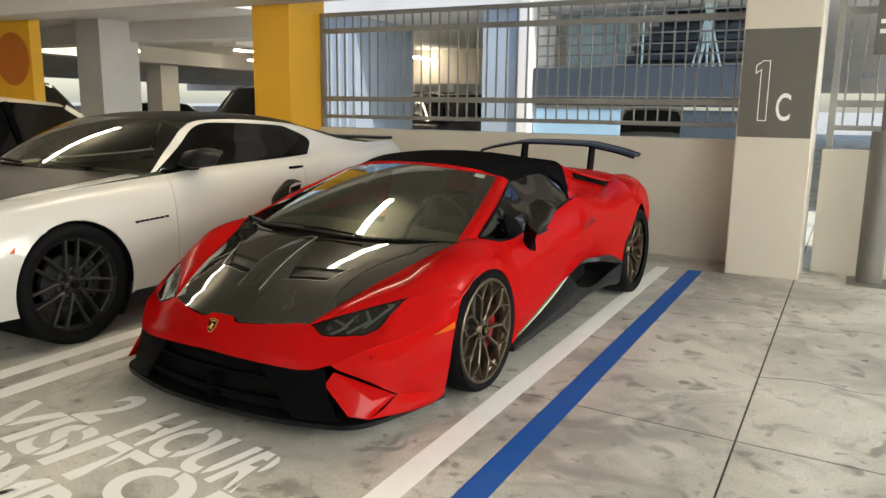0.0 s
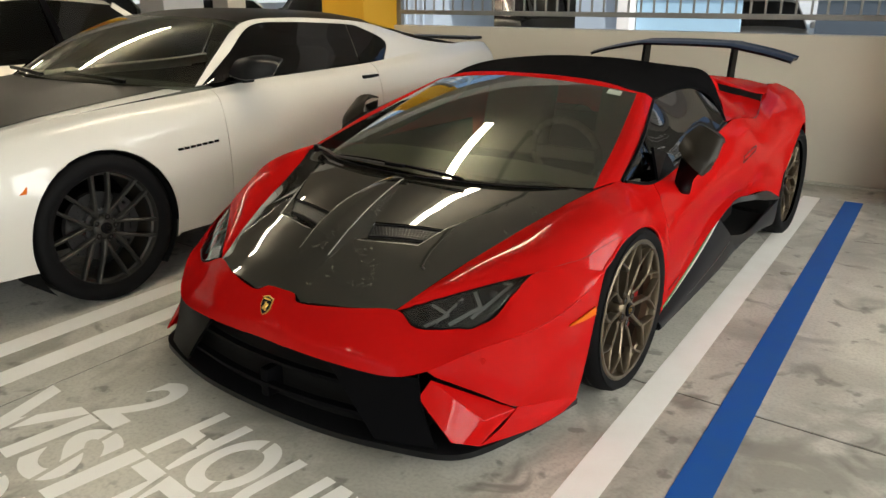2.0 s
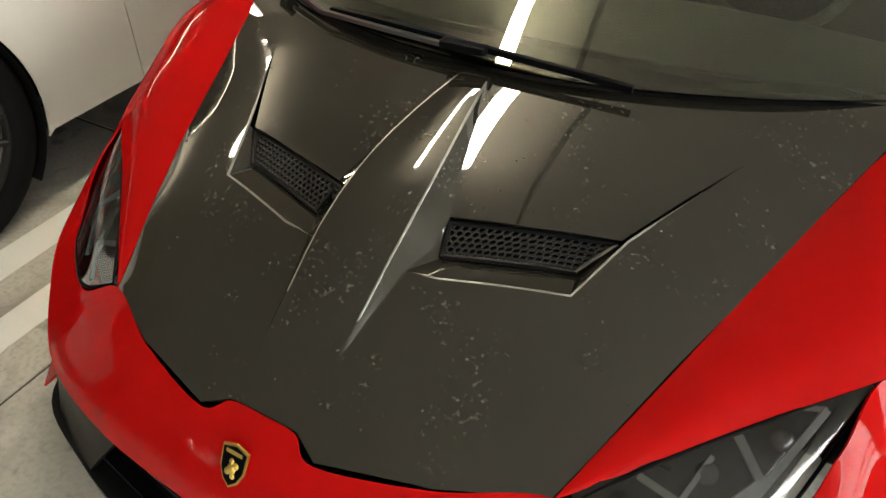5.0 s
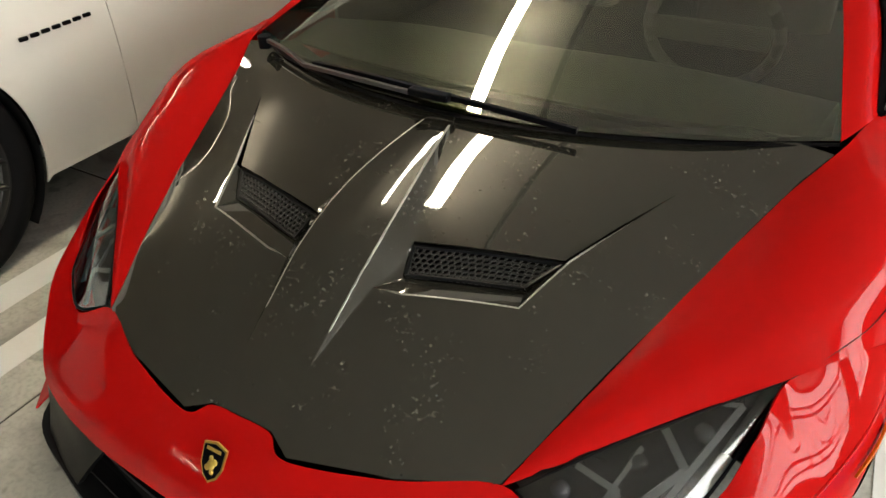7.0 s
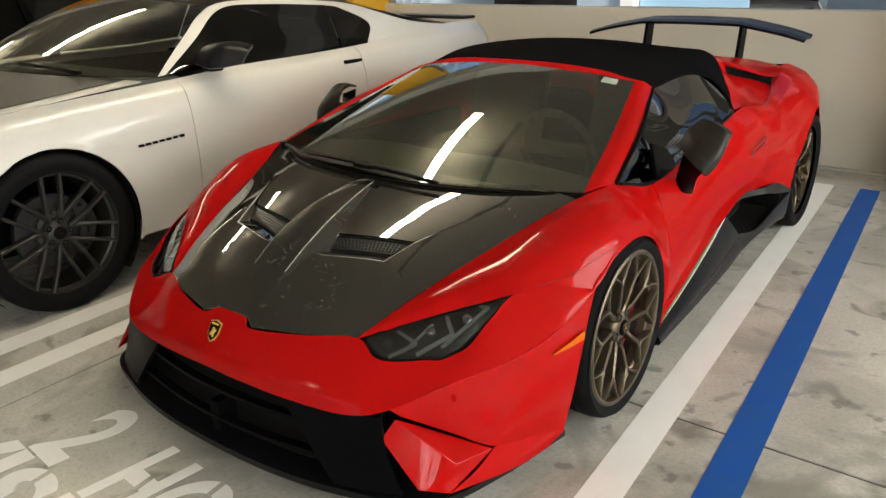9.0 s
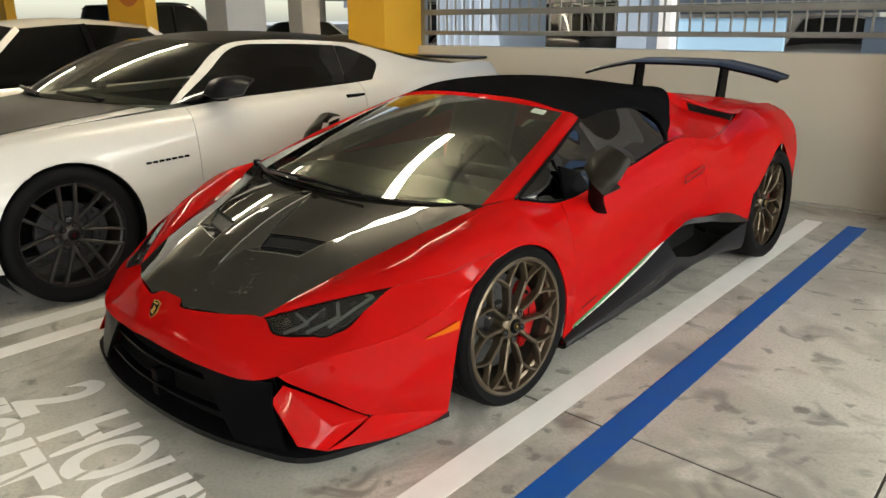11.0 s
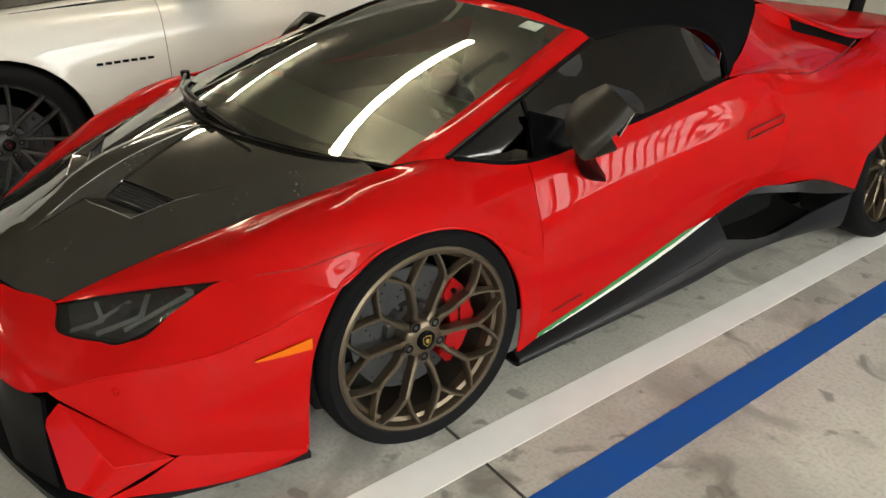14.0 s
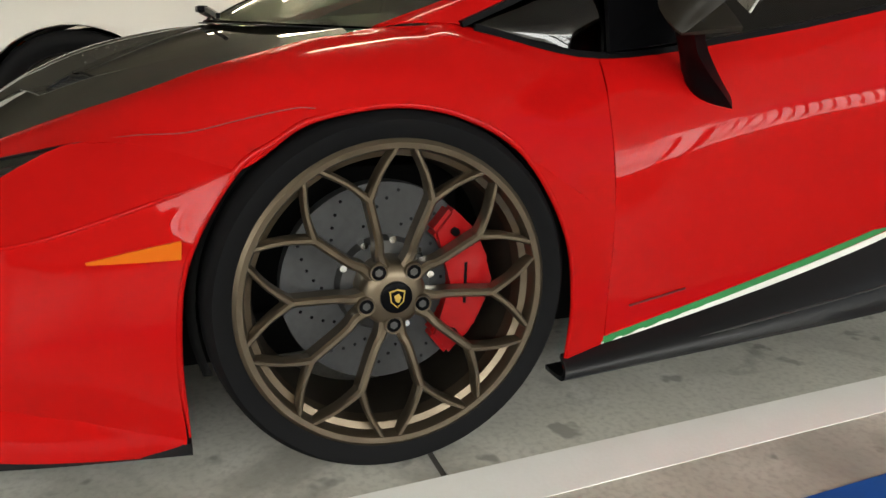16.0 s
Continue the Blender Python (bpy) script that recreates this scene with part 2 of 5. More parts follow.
TEXT = pose(0, -1.22, 0, 0, 0, -6)
for body, x0, x1, y0, y1 in (("2", -.57, -.40, -.23, .12), ("HOUR", -.20, .66, -.23, .11), ("VISITOR", -.90, .90, -.565, -.235), ("COMPA", -.76, .47, -.93, -.60)):
    whole = painted_text(body, x0, x1, y0, y1, TEXT, "letter", M_LINE, .0006, .027)
    word = thing("floor_lettering", "worn white stencilled bay lettering on concrete", "floor lettering", TEXT)
    bm = bmesh.new()
    bm.from_mesh(whole.data)
    bpy.data.objects.remove(whole)
    left = set(bm.verts)
    while left:
        todo, found = [left.pop()], set()
        while todo:
            v = todo.pop()
            found.add(v)
            for e in v.link_edges:
                w = e.other_vert(v)
                if w not in found and w in left:
                    left.discard(w)
                    todo.append(w)
        one, index = bmesh.new(), {}
        for v in found:
            index[v] = one.verts.new(v.co)
        for fc in {fc for v in found for fc in v.link_faces}:
            one.faces.new([index[v] for v in fc.verts])
        xs, ys = [v.co.x for v in one.verts], [v.co.y for v in one.verts]
        if max(xs) - min(xs) > .18:   # bridges of the stencil
            cx, cy = (min(xs) + max(xs)) / 2, (min(ys) + max(ys)) / 2
            for off in (-.011, .011):
                bmesh.ops.bisect_plane(one, geom=one.verts[:] + one.edges[:] + one.faces[:], plane_co=(cx + .02 + off, cy, 0), plane_no=(1, .25, 0))
            gone = [f for f in one.faces if abs((f.calc_center_median() - Vector((cx + .02, cy, 0))).dot(Vector((1, .25, 0)))) < .011]
            bmesh.ops.delete(one, geom=gone, context="FACES")
        part("letter", one, M_LINE, word)
    bm.free()

lot("wall_north", box(-3.38, 1.63, 4.24, 4.44, 0, 1.2, 0.01), M_WALL, "cream painted concrete parapet wall", "wall")
lot("wall_north_2", box(2.32, 6.5, 4.24, 4.44, 0, 1.14, 0.01), M_WALL, "cream painted concrete parapet wall", "wall")
lot("kerb", box(-3.38, 1.63, 4.17, 4.24, 0, .015, .004), M_FLOOR, "low concrete kerb along the wall", "kerb")
lot("pillar_1", box(1.63, 2.25, 3.72, 4.50, 0, 3.4, 0.012), M_WALL, "cream painted concrete pillar with grey bay sign", "pillar")
lot("pillar_2", box(-3.95, -3.38, 3.72, 4.40, 0, 3.4, 0.012), M_YELLOW, "yellow painted concrete pillar", "pillar")
lot("pillar_3", box(-9.25, -8.17, 3.72, 3.90, 0, 3.4, 0.012), M_YELLOW, "yellow painted concrete pillar with an orange disc", "pillar")
bm = rod((0, 0, 0), (0, .012, 0), .385, 64)
bmesh.ops.translate(bm, verts=bm.verts[:], vec=(-8.60, 3.709, 2.08))
lot("orange_disc", bm, M_ORANGE, "orange painted disc on the yellow pillar", "painted sign", "")
lot("pillar_16", box(-14.1, -13.02, 3.72, 3.90, 0, 3.4, 0.012), M_YELLOW, "yellow painted concrete pillar", "pillar")
lot("pillar_4", box(-10.86, -10.18, 6.5, 7.4, 0, 3.4, 0.012), M_WHITE_WALL, "white painted concrete column", "pillar")
for k, (u, v) in enumerate(((-17.0, 13.5), (-11.5, 19.5), (-24, 20), (-14.2, 27), (-5.5, 14.5), (-20, 34))):
    lot("pillar_%d" % (5 + k), box(u, u + .65, v, v + .7, 0, 3.4, .01), M_WHITE_WALL, "white painted concrete column", "pillar")
lot("ceiling_near", box(-44, 6.9, -14, 4.55, 3.0, 3.3), M_CEIL, "grey concrete garage ceiling over the bays", "ceiling")
bm = box(-44, -6.5, 4.55, 46, 3.0, 3.3)
box(-6.5, 6.9, 7.9, 46, 3.0, 3.3, bm=bm)
lot("ceiling", bm, M_WHITE_WALL, "white painted concrete garage ceiling", "ceiling")
for v, z0, u1 in ((-6.0, 2.45, 6.4), (7.2, 2.62, -6.5), (41, 2.25, 6.4)):
    lot("beam", box(-44, u1, v, v + .7, z0, 3.02, .01), M_WHITE_WALL, "white painted concrete ceiling beam, the parapet one added", "beam")
for u, z0 in ((-7.7, 2.56), (-14.1, 2.56), (-21.0, 2.5), (-28.5, 2.5)):
    bm = box(-.3, .3, 7.9, 41, z0, 3.02, .01)
    for w in bm.verts:
        w.co.x += u - .2 * (w.co.y - 4.5)
    lot("beam", bm, M_WHITE_WALL, "white painted concrete ceiling beam, the parapet one added", "beam")

# unseen beam added to keep the yellow pillar out of the windscreen's reflection
lot("beam", box(-12, 6.4, 3.15, 3.70, 2.62, 3.02, .01), M_WHITE_WALL, "white painted concrete ceiling beam, the parapet one added", "beam")

# bay sign on the pillar: grey field, outlined figure, solid letter
SIGN = LOT @ pose(0, 3.716, 0, 90, 0, 0)
sgn = tagged(part("bay_sign", box(1.642, 2.236, -2.175, -1.25, -.0035, .003), M_SIGN, None, "", False, LOT @ pose(0, 3.716, 0, -90, 0, 0)), "grey painted bay sign reading 1C on the pillar", "sign")
def sign_part(name, bm, mm):
    o = part(name, bm, mm, sgn)
    o.matrix_parent_inverse = sgn.matrix_basis.inverted()
    o.matrix_basis = SIGN
    return o
ONE = [(1.800, 1.395), (1.868, 1.395), (1.868, 1.905), (1.815, 1.905), (1.758, 1.865), (1.758, 1.800), (1.800, 1.830)]
bm = bmesh.new()
for p, q in zip(ONE, ONE[1:] + ONE[:1]):
    d = (Vector(q) - Vector(p))
    bmesh.ops.create_cube(bm, size=1, matrix=Matrix.Translation(((p[0] + q[0]) / 2, (p[1] + q[1]) / 2, .005)) @ Matrix.Rotation(math.atan2(d.y, d.x), 4, "Z") @ Matrix.Diagonal((d.length + .007, .007, .004, 1)))
sign_part("figure_outline", bm, M_LINE)
o = painted_text("C", 1.942, 2.058, 1.395, 1.63, SIGN, "letter_c", M_LINE, .004, .01)
o.parent, o.matrix_parent_inverse = sgn, sgn.matrix_basis.inverted()

# railing over the parapet
def railing(u0, u1, foot, label):
    r = thing("railing", label, "railing", LOT, "", "")
    for z, h in ((2.55, .05), (2.36, .06), (1.55, .06), (1.335, .045)):
        part("rail", box(u0, u1, 4.30, 4.35, z - h / 2, z + h / 2, .006), M_RAIL, r)
    for u in (u0 + .03, u1 - .03):
        part("end_post", box(u - .03, u + .03, 4.295, 4.355, foot, 2.575, .006), M_RAIL, r)
    n = int((u1 - u0) / .118)
    shared = None
    for k in range(1, n):
        if shared is None:
            o = part("picket", box(-.0085, .0085, 4.316, 4.333, 1.34, 2.56, .003), M_RAIL, r)
            shared = o.data
        else:
            o = new("picket", shared)
            o.parent = r
        o.location.x = u0 + (u1 - u0) * k / n
    return r


railing(-3.38, 1.63, 1.2, "galvanised steel picket railing above the parapet")
railing(2.34, 6.4, 1.14, "galvanised steel picket railing above the parapet")
post = thing("sign_post", "grey steel post in a thick sleeve on a base plate", "post", LOT @ pose(2.80, 3.92, 0))
part("sleeve", rod((0, 0, 0), (0, 0, 1.32), .105, 32), M_POST, post, "", 40)
part("pole", rod((0, 0, 1.32), (0, 0, 2.7), .04, 24), M_POST, post, "", 40)
part("base_plate", box(-.17, .17, -.17, .17, 0, .02, .004), M_POST, post)
part("sign_plate", box(-.16, .16, -.06, -.045, 1.95, 2.4, .004), M_SIGN, post, "dark sign plate with pale lettering bars")
for z in (2.12, 2.2):
    part("lettering_bar", box(-.13, .12, -.066, -.0605, z, z + .035), M_LINE, post)

lot("wall_east", box(6.5, 6.7, -12, 4.44, 0, 1.14, .01), M_WALL, "cream painted concrete parapet wall", "wall")
for k in range(4):
    lot("pillar_%d" % (12 + k), box(6.35, 6.8, -12.0 + 6 * k, -11.4 + 6 * k, 0, 3.0, .01), M_WALL, "cream painted concrete column", "pillar")
side_rail = railing(-11, 4.2, 1.14, "galvanised steel picket railing along the open side")
side_rail.matrix_basis = LOT @ pose(6.6, 0, 0, 0, 0, 90) @ pose(0, -4.325, 0)

# stair tower and cores beyond the railing
lot("wall_core_1", box(-6.3, -5.38, 8.0, 10.0, 0, 3.3, .01), M_BLUEWALL, "pale blue-grey ribbed core wall", "wall")
for k in range(5):
    lot("wall_rib", box(-6.28 + .17 * k, -6.24 + .17 * k, 7.97, 8.0, 0, 3.3, .004), M_BLUEWALL, "pale vertical wall rib", "trim")
lot("wall_core_2", box(-2.9, -2.22, 8.0, 9.2, 0, 3.3, .01), M_BLUEWALL, "pale blue-grey core wall", "wall")
lot("pillar_11", box(-2.21, -2.02, 7.85, 9.0, 0, 3.3, .01), M_WHITE_WALL, "bright white corner column", "pillar")
tower = thing("stair_tower", "blue-grey steel stair tower with glazed screen", "staircase", LOT)
part("landing_front", box(-2.0, 1.6, 8.0, 8.08, 1.55, 2.07, .005), M_NAVY, tower, "dark blue-grey landing panel")
part("landing", box(-2.0, 1.6, 8.08, 9.6, 1.50, 1.56), M_NAVY, tower)
part("landing_trim", box(-2.0, 1.6, 7.98, 8.0, 1.63, 1.645), M_RAIL, tower)
part("lower_panel", box(-2.0, -.60, 8.05, 8.12, 0, 1.45, .005), M_CYANWALL, tower, "pale blue lower wall panel")
part("lower_pier", box(.30, 1.6, 8.05, 8.4, 0, 1.45, .005), M_NAVY, tower)
for k in range(10):
    part("stair_step", box(-.95 + .12 * k, 1.2, 8.9 - 0 + .02 * k, 9.3 + .02 * k, 2.07 + .15 * k, 2.14 + .15 * k), M_NAVY, tower)
    part("stair_riser", box(-1.0 + .12 * k, 1.2, 9.28 + .02 * k, 9.31 + .02 * k, 2.0 + .15 * k, 2.14 + .15 * k), M_NAVY, tower)
for k in range(9):
    part("screen_bar", box(-2.0, 1.5, 8.20, 8.22, 2.10 + .155 * k, 2.122 + .155 * k), M_RAIL, tower)
for k in range(5):
    part("glazing", box(-2.0 + .23 * k, -1.80 + .23 * k, 9.5, 9.53, 2.07, 3.3), M_FROST, tower, "frosted pale cyan glazing panel")
for k in range(4):
    part("brace", rod((.30 + .11 * k, 8.6, 2.07), (.55 - .05 * k, 8.6, 3.2), .016, 8), M_FROST, tower)
    part("brace", rod((.72 - .11 * k, 8.62, 2.07), (.42 + .07 * k, 8.62, 3.2), .016, 8), M_FROST, tower)
part("newel", rod((-.38, 8.3, 2.05), (-.38, 8.3, 3.3), .018, 10), M_FROST, tower)
lot("wall_far", box(-9.5, -2.0, 16, 16.3, 2.05, 3.3), M_WALL, "cream painted ramp parapet", "wall")
lot("wall_far_2", box(-9.5, -2.0, 20, 20.3, 0, 1.9), M_WHITE_WALL, "white painted far wall", "wall")
lot("wall_end", box(-44, -43.7, -14, 46, 0, 1.05), M_WHITE_WALL, "white painted end parapet", "wall")
lot("wall_south", box(-44, -6, -14.3, -14, 0, 3.0), M_WHITE_WALL, "white painted back wall", "wall")

# strip lights on the ceiling, with the added ones over the far bays
def strip_light(u, v, length):
    f = thing("ceiling_light", "white linear ceiling strip light, the far ones added to brighten", "ceiling light", LOT @ pose(u, v, 2.74), "ceiling strip lights")
    part("housing", box(-.028, .028, -length / 2, length / 2, 0, .05, .008), M_WHITE_WALL, f)
    part("diffuser", box(-.062, .062, -length / 2 + .02, length / 2 - .02, -.03, 0, .012), M_LAMP, f, "glowing white diffuser")
    for e in (-.35, .35):
        part("hanger", rod((0, e * length, .04), (0, e * length, .265), .006, 8), M_RAIL, f)
for u, v, n in LAMPS:
    strip_light(u, v, n)
pipe = thing("ceiling_pipe", "dark grey steel pipe hung under the ceiling", "pipe", LOT @ pose(-.24, 0, 2.80))
part("tube", rod((0, -.45, 0), (0, 1.36, 0), .026, 16), M_POST, pipe, "", 40)
part("end_cap", rod((0, 1.33, 0), (0, 1.40, 0), .045, 16), M_POST, pipe, "", 40)
part("riser", rod((0, -.45, -.026), (0, -.45, .2), .026, 16), M_POST, pipe, "", 40)
for v in (0, 1.0):
    part("pipe_hanger", rod((0, v, 0), (0, v, .2), .008, 8), M_RAIL, pipe)

# ---- curved panels ----
def surf(rows, nu, nv, a=0, b=None):
    """A smooth sheet through a cage of rows of points: nu steps to a span along a row, nv across the rows."""
    lines = [curve(r, nu, a, b) for r in rows]
    return [list(c) for c in zip(*[curve(col, nv) for col in zip(*lines)])]


def sheet(bm, grid, mirror=False, flip=False):
    vs = [[bm.verts.new((-p.x, p.y, p.z) if mirror else p) for p in row] for row in grid]
    for r, q in zip(vs, vs[1:]):
        for i in range(len(r) - 1):
            a, b, c, d = r[i], r[i + 1], q[i + 1], q[i]
            if len({tuple(round(k, 5) for k in v.co) for v in (a, b, c, d)}) == 4:
                bm.faces.new((a, b, c, d))
            else:
                three = []
                for v in (a, b, c, d):
                    if all((v.co - w.co).length > 1e-5 for w in three):
                        three.append(v)
                if len(three) == 3:
                    bm.faces.new(three)
    return vs


def shrink(grid, gap):
    """Draw a sheet's rim in by gap, which leaves a shut line beside the next panel."""
    g = [[p.copy() for p in r] for r in grid]
    for line in list(g) + list(zip(*g)):
        for a, b in ((0, 1), (-1, -2)):
            d = line[b] - line[a]
            if d.length > gap * 1.2:
                line[a].xyz = line[a] + d * (gap / d.length)
    return g


def panel(name, grids, material, parent, label="", thick=0.004, gap=0.0, mirror=False, both=False, smooth=40, weld=0.0006):
    """A pressed panel from one or more sheets welded together, given a thickness."""
    bm = bmesh.new()
    for g in grids:
        if gap:
            g = shrink(g, gap)
        if not mirror or both:
            sheet(bm, g)
        if mirror or both:
            sheet(bm, g, True)
    bmesh.ops.remove_doubles(bm, verts=bm.verts[:], dist=weld)
    ob = part(name, bm, material, parent, label, smooth)
    if thick:
        so = ob.modifiers.new("thickness", "SOLIDIFY")
        so.thickness, so.offset = thick, 0
    return ob


def sides(name, grids, material, parent, label="", **k):
    """The same panel on the near and the far flank."""
    return [panel(name, grids, material, parent, label, mirror=f, **k) for f in (False, True)]


def strip(name, pts, w, h, material, parent, n=8, mirror=False, up=(0, 0, 1), label=""):
    """A flat band of width w and height h along a curve."""
    bm, c, last = bmesh.new(), curve(pts, n), None
    for i, p in enumerate(c):
        d = (c[min(i + 1, len(c) - 1)] - c[max(i - 1, 0)]).normalized()
        s = d.cross(Vector(up)).normalized()
        u = s.cross(d)
        ring = [p + s * a * w / 2 + u * b * h / 2 for a, b in ((-1, -1), (1, -1), (1, 1), (-1, 1))]
        ring = [bm.verts.new((-q.x, q.y, q.z) if mirror else q) for q in ring]
        if last:
            for k in range(4):
                bm.faces.new((last[k], last[(k + 1) % 4], ring[(k + 1) % 4], ring[k]))
        else:
            bm.faces.new(ring)
        last = ring
    bm.faces.new(last)
    return part(name, bm, material, parent, label, 30)


def lathe(profile, n=48, bm=None, a0=0.0, a1=360.0):
    """Turn a profile of (radius, x) about the x axis."""
    bm = bm or bmesh.new()
    full = a1 - a0 >= 360
    steps = n if full else n + 1
    rings = []
    for i in range(steps):
        a = radians(a0 + (a1 - a0) * i / n)
        rings.append([bm.verts.new((x, r * math.cos(a), r * math.sin(a))) for r, x in profile])
    for i in range(n if full else n):
        p, q = rings[i], rings[(i + 1) % steps]
        for k in range(len(profile) - 1):
            bm.faces.new((p[k], p[k + 1], q[k + 1], q[k]))
    return bm


def prism(poly, x0, x1, bm=None):
    """A plate of outline poly, (y, z) pairs, from x0 to x1."""
    bm = bm or bmesh.new()
    a, b = [bm.verts.new((x0, y, z)) for y, z in poly], [bm.verts.new((x1, y, z)) for y, z in poly]
    bm.faces.new(a), bm.faces.new(b[::-1])
    for i in range(len(poly)):
        k = (i + 1) % len(poly)
        bm.faces.new((a[i], b[i], b[k], a[k]))
    return bm


def plate(poly, d, bm=None):
    """A slab over any flat outline of points, d thick along its normal."""
    bm = bm or bmesh.new()
    poly = [Vector(p) for p in poly]
    nrm = sum(((poly[i] - poly[0]).cross(poly[i + 1] - poly[0]) for i in range(1, len(poly) - 1)), Vector()).normalized()
    a, b = [bm.verts.new(p) for p in poly], [bm.verts.new(p + nrm * d) for p in poly]
    bm.faces.new(a), bm.faces.new(b[::-1])
    for i in range(len(poly)):
        k = (i + 1) % len(poly)
        bm.faces.new((a[i], b[i], b[k], a[k]))
    return bm


def ribbon(bm, pts, widths, x_front, depth, n=5):
    """A cast spoke with bevelled shoulders along a path of (y, z), its face at x_front."""
    c = curve([(y, z, 0) for y, z in pts], n)
    ws = [w.x for w in curve([(w, 0, 0) for w in widths], n)]
    fs = [w.x for w in curve([(w, 0, 0) for w in x_front], n)]
    last = None
    for i, p in enumerate(c):
        d = (c[min(i + 1, len(c) - 1)] - c[max(i - 1, 0)]).normalized()
        s, w, f = Vector((-d.y, d.x, 0)), ws[i] / 2, fs[i]
        ring = [(f - depth, p - s * w), (f - 0.005, p - s * w), (f, p - s * w * 0.45), (f, p + s * w * 0.45), (f - 0.005, p + s * w), (f - depth, p + s * w)]
        ring = [bm.verts.new((x, q.x, q.y)) for x, q in ring]
        if last:
            for k in range(5):
                bm.faces.new((last[k], last[k + 1], ring[k + 1], ring[k]))
        else:
            bm.faces.new(ring)
        last = ring
    bm.faces.new(last)


def polar(r, a):
    return (r * math.cos(radians(a)), r * math.sin(radians(a)))


HOLES = []


def hole_mesh():
    if HOLES:
        return HOLES[0]
    me = bpy.data.meshes.new("disc_hole")
    bm = rod((0, 0, 0), (.0012, 0, 0), .0033, 8)
    bm.to_mesh(me)
    bm.free()
    me.materials.append(M_BLACK)
    HOLES.append(me)
    return me


def wheel(name, parent, m, R, w, rim, mats, dish=0.03, kind="y", spin=0.0, disc=None):
    """A road wheel about the x axis with its outer face towards +x: tyre, rim barrel, spokes, cap, bolts, disc, caliper."""
    m_tyre, m_rim, m_disc, m_cal, m_gold = mats
    wh = new(name)
    wh.parent, wh.matrix_basis = parent, m
    h = w / 2
    tyre = part("tyre", lathe([(rim - .012, -h + .012), (rim + .012, -h + .004), (rim + .03, -h), (R - .03, -h + .002), (R - .008, -h + .014), (R, -h + .045), (R, h - .045), (R - .006, h - .016), (R - .022, h - .004), (rim + .034, h), (rim + .014, h - .004), (rim + .004, h - .012), (rim - .012, h - .016)], 96), m_tyre, wh, "black low-profile rubber tyre", 50)
    for k in (-.06, -.02, .02, .06):
        part("tread_groove", lathe([(R + .0006, k - .004), (R + .0008, k), (R + .0006, k + .004)], 72), M_BLACK, tyre)
    f = h - dish + .012
    rimm = part("rim", lathe([(rim - .034, f - .058), (rim - .030, f - .030), (rim - .019, f - .024), (rim - .0165, f - .006), (rim - .0135, f), (rim - .004, f + .002), (rim + .003, f - .003), (rim + .003, f - .03)], 96), m_rim, wh, "", 35)
    part("barrel", lathe([(rim - .03, -h + .02), (rim - .040, -.02), (rim - .034, f - .058)], 72), M_BARREL, rimm, "", 35)
    bm = bmesh.new()
    if kind == "y":
        for k in range(10):
            c = 72 * (k // 2) + spin + 36
            sg = 1 if k % 2 else -1
            a = c + sg * 18
            ribbon(bm, [polar(.044, c + sg * 17), polar(.078, c + sg * 14), polar(.106, c + sg * 17.5), polar(.190, a)], [.022, .018, .0155, .0155], [f - .026, f - .024, f - .018, f - .007], .036, 6)
            for sgn in (-1, 1):
                ribbon(bm, [polar(.183, a), polar(.225, a + sgn * 7.6), polar(rim - .010, a + sgn * 15.0)], [.0145, .0115, .0115], [f - .007, f - .004, f - .001], .028, 3)
    else:
        for k in range(7):
            a = 360 / 7 * k + spin
            dy, dz = math.cos(radians(a)), math.sin(radians(a))
            for sgn in (-1, 1):
                line = [(r * dy - sgn * o * dz, r * dz + sgn * o * dy) for r, o in ((.050, .030), (.12, .036), (.19, .040), (rim - .012, .043))]
                ribbon(bm, line, [.022, .018, .016, .018], [f - .03, f - .018, f - .009, f - .001], .032)
    part("spokes", bm, m_rim, rimm, "", 35)
    hub = lathe([(.001, f - .016), (.036, f - .018), (.052, f - .024), (.060, f - .034), (.062, f - .05), (.062, f - .09)], 48)
    part("hub", hub, m_rim, rimm, "", 35)
    cap = part("hub_cap", lathe([(.001, f - .009), (.024, f - .009), (.029, f - .012), (.029, f - .02)], 40), M_BLACK, wh, "black hub cap with small gold shield", 35)
    part("shield", prism([(-.0145, .013), (0, .017), (.0145, .013), (.012, -.007), (0, -.018), (-.012, -.007)], f - .009, f - .0078), m_gold, cap)
    part("shield_field", prism([(-.012, .011), (0, .0145), (.012, .011), (.0098, -.006), (0, -.0155), (-.0098, -.006)], f - .0079, f - .0072), M_BLACK, cap)
    part("shield_emblem", prism([(-.006, .005), (.002, .009), (.007, .002), (.003, -.008), (-.003, -.006)], f - .0073, f - .0066), m_gold, cap)
    for k in range(5):
        y, z = polar(.0545, 72 * k + spin + 36)
        part("lug_ring", lathe([(.0125, f - .03), (.0135, f - .0185), (.0165, f - .018), (.018, f - .026)], 20), m_rim, rimm, "", 35, Matrix.Translation((0, y, z)))
        part("lug_hole", rod((f - .03, y, z), (f - .0195, y, z), .0132, 16), M_BLACK, rimm)
        part("lug_bolt", rod((f - .028, y, z), (f - .0192, y, z), .0075, 6), M_DARKMETAL, rimm)
    if disc:
        d = part("brake_disc", lathe([(.07, -.02), (.07, .012), (disc, .012), (disc, -.02)], 72), m_disc, wh, "grey drilled ceramic brake disc", 30)
        for k in range(30):
            for j, r in enumerate((.115, .130, .145, .160, .176)):
                if (k + j) % 3 == 0:
                    y, z = polar(r, 12 * k + 5 * j)
                    o = new("disc_hole", hole_mesh())
                    o.parent, o.matrix_basis = d, Matrix.Translation((.0115, y, z))
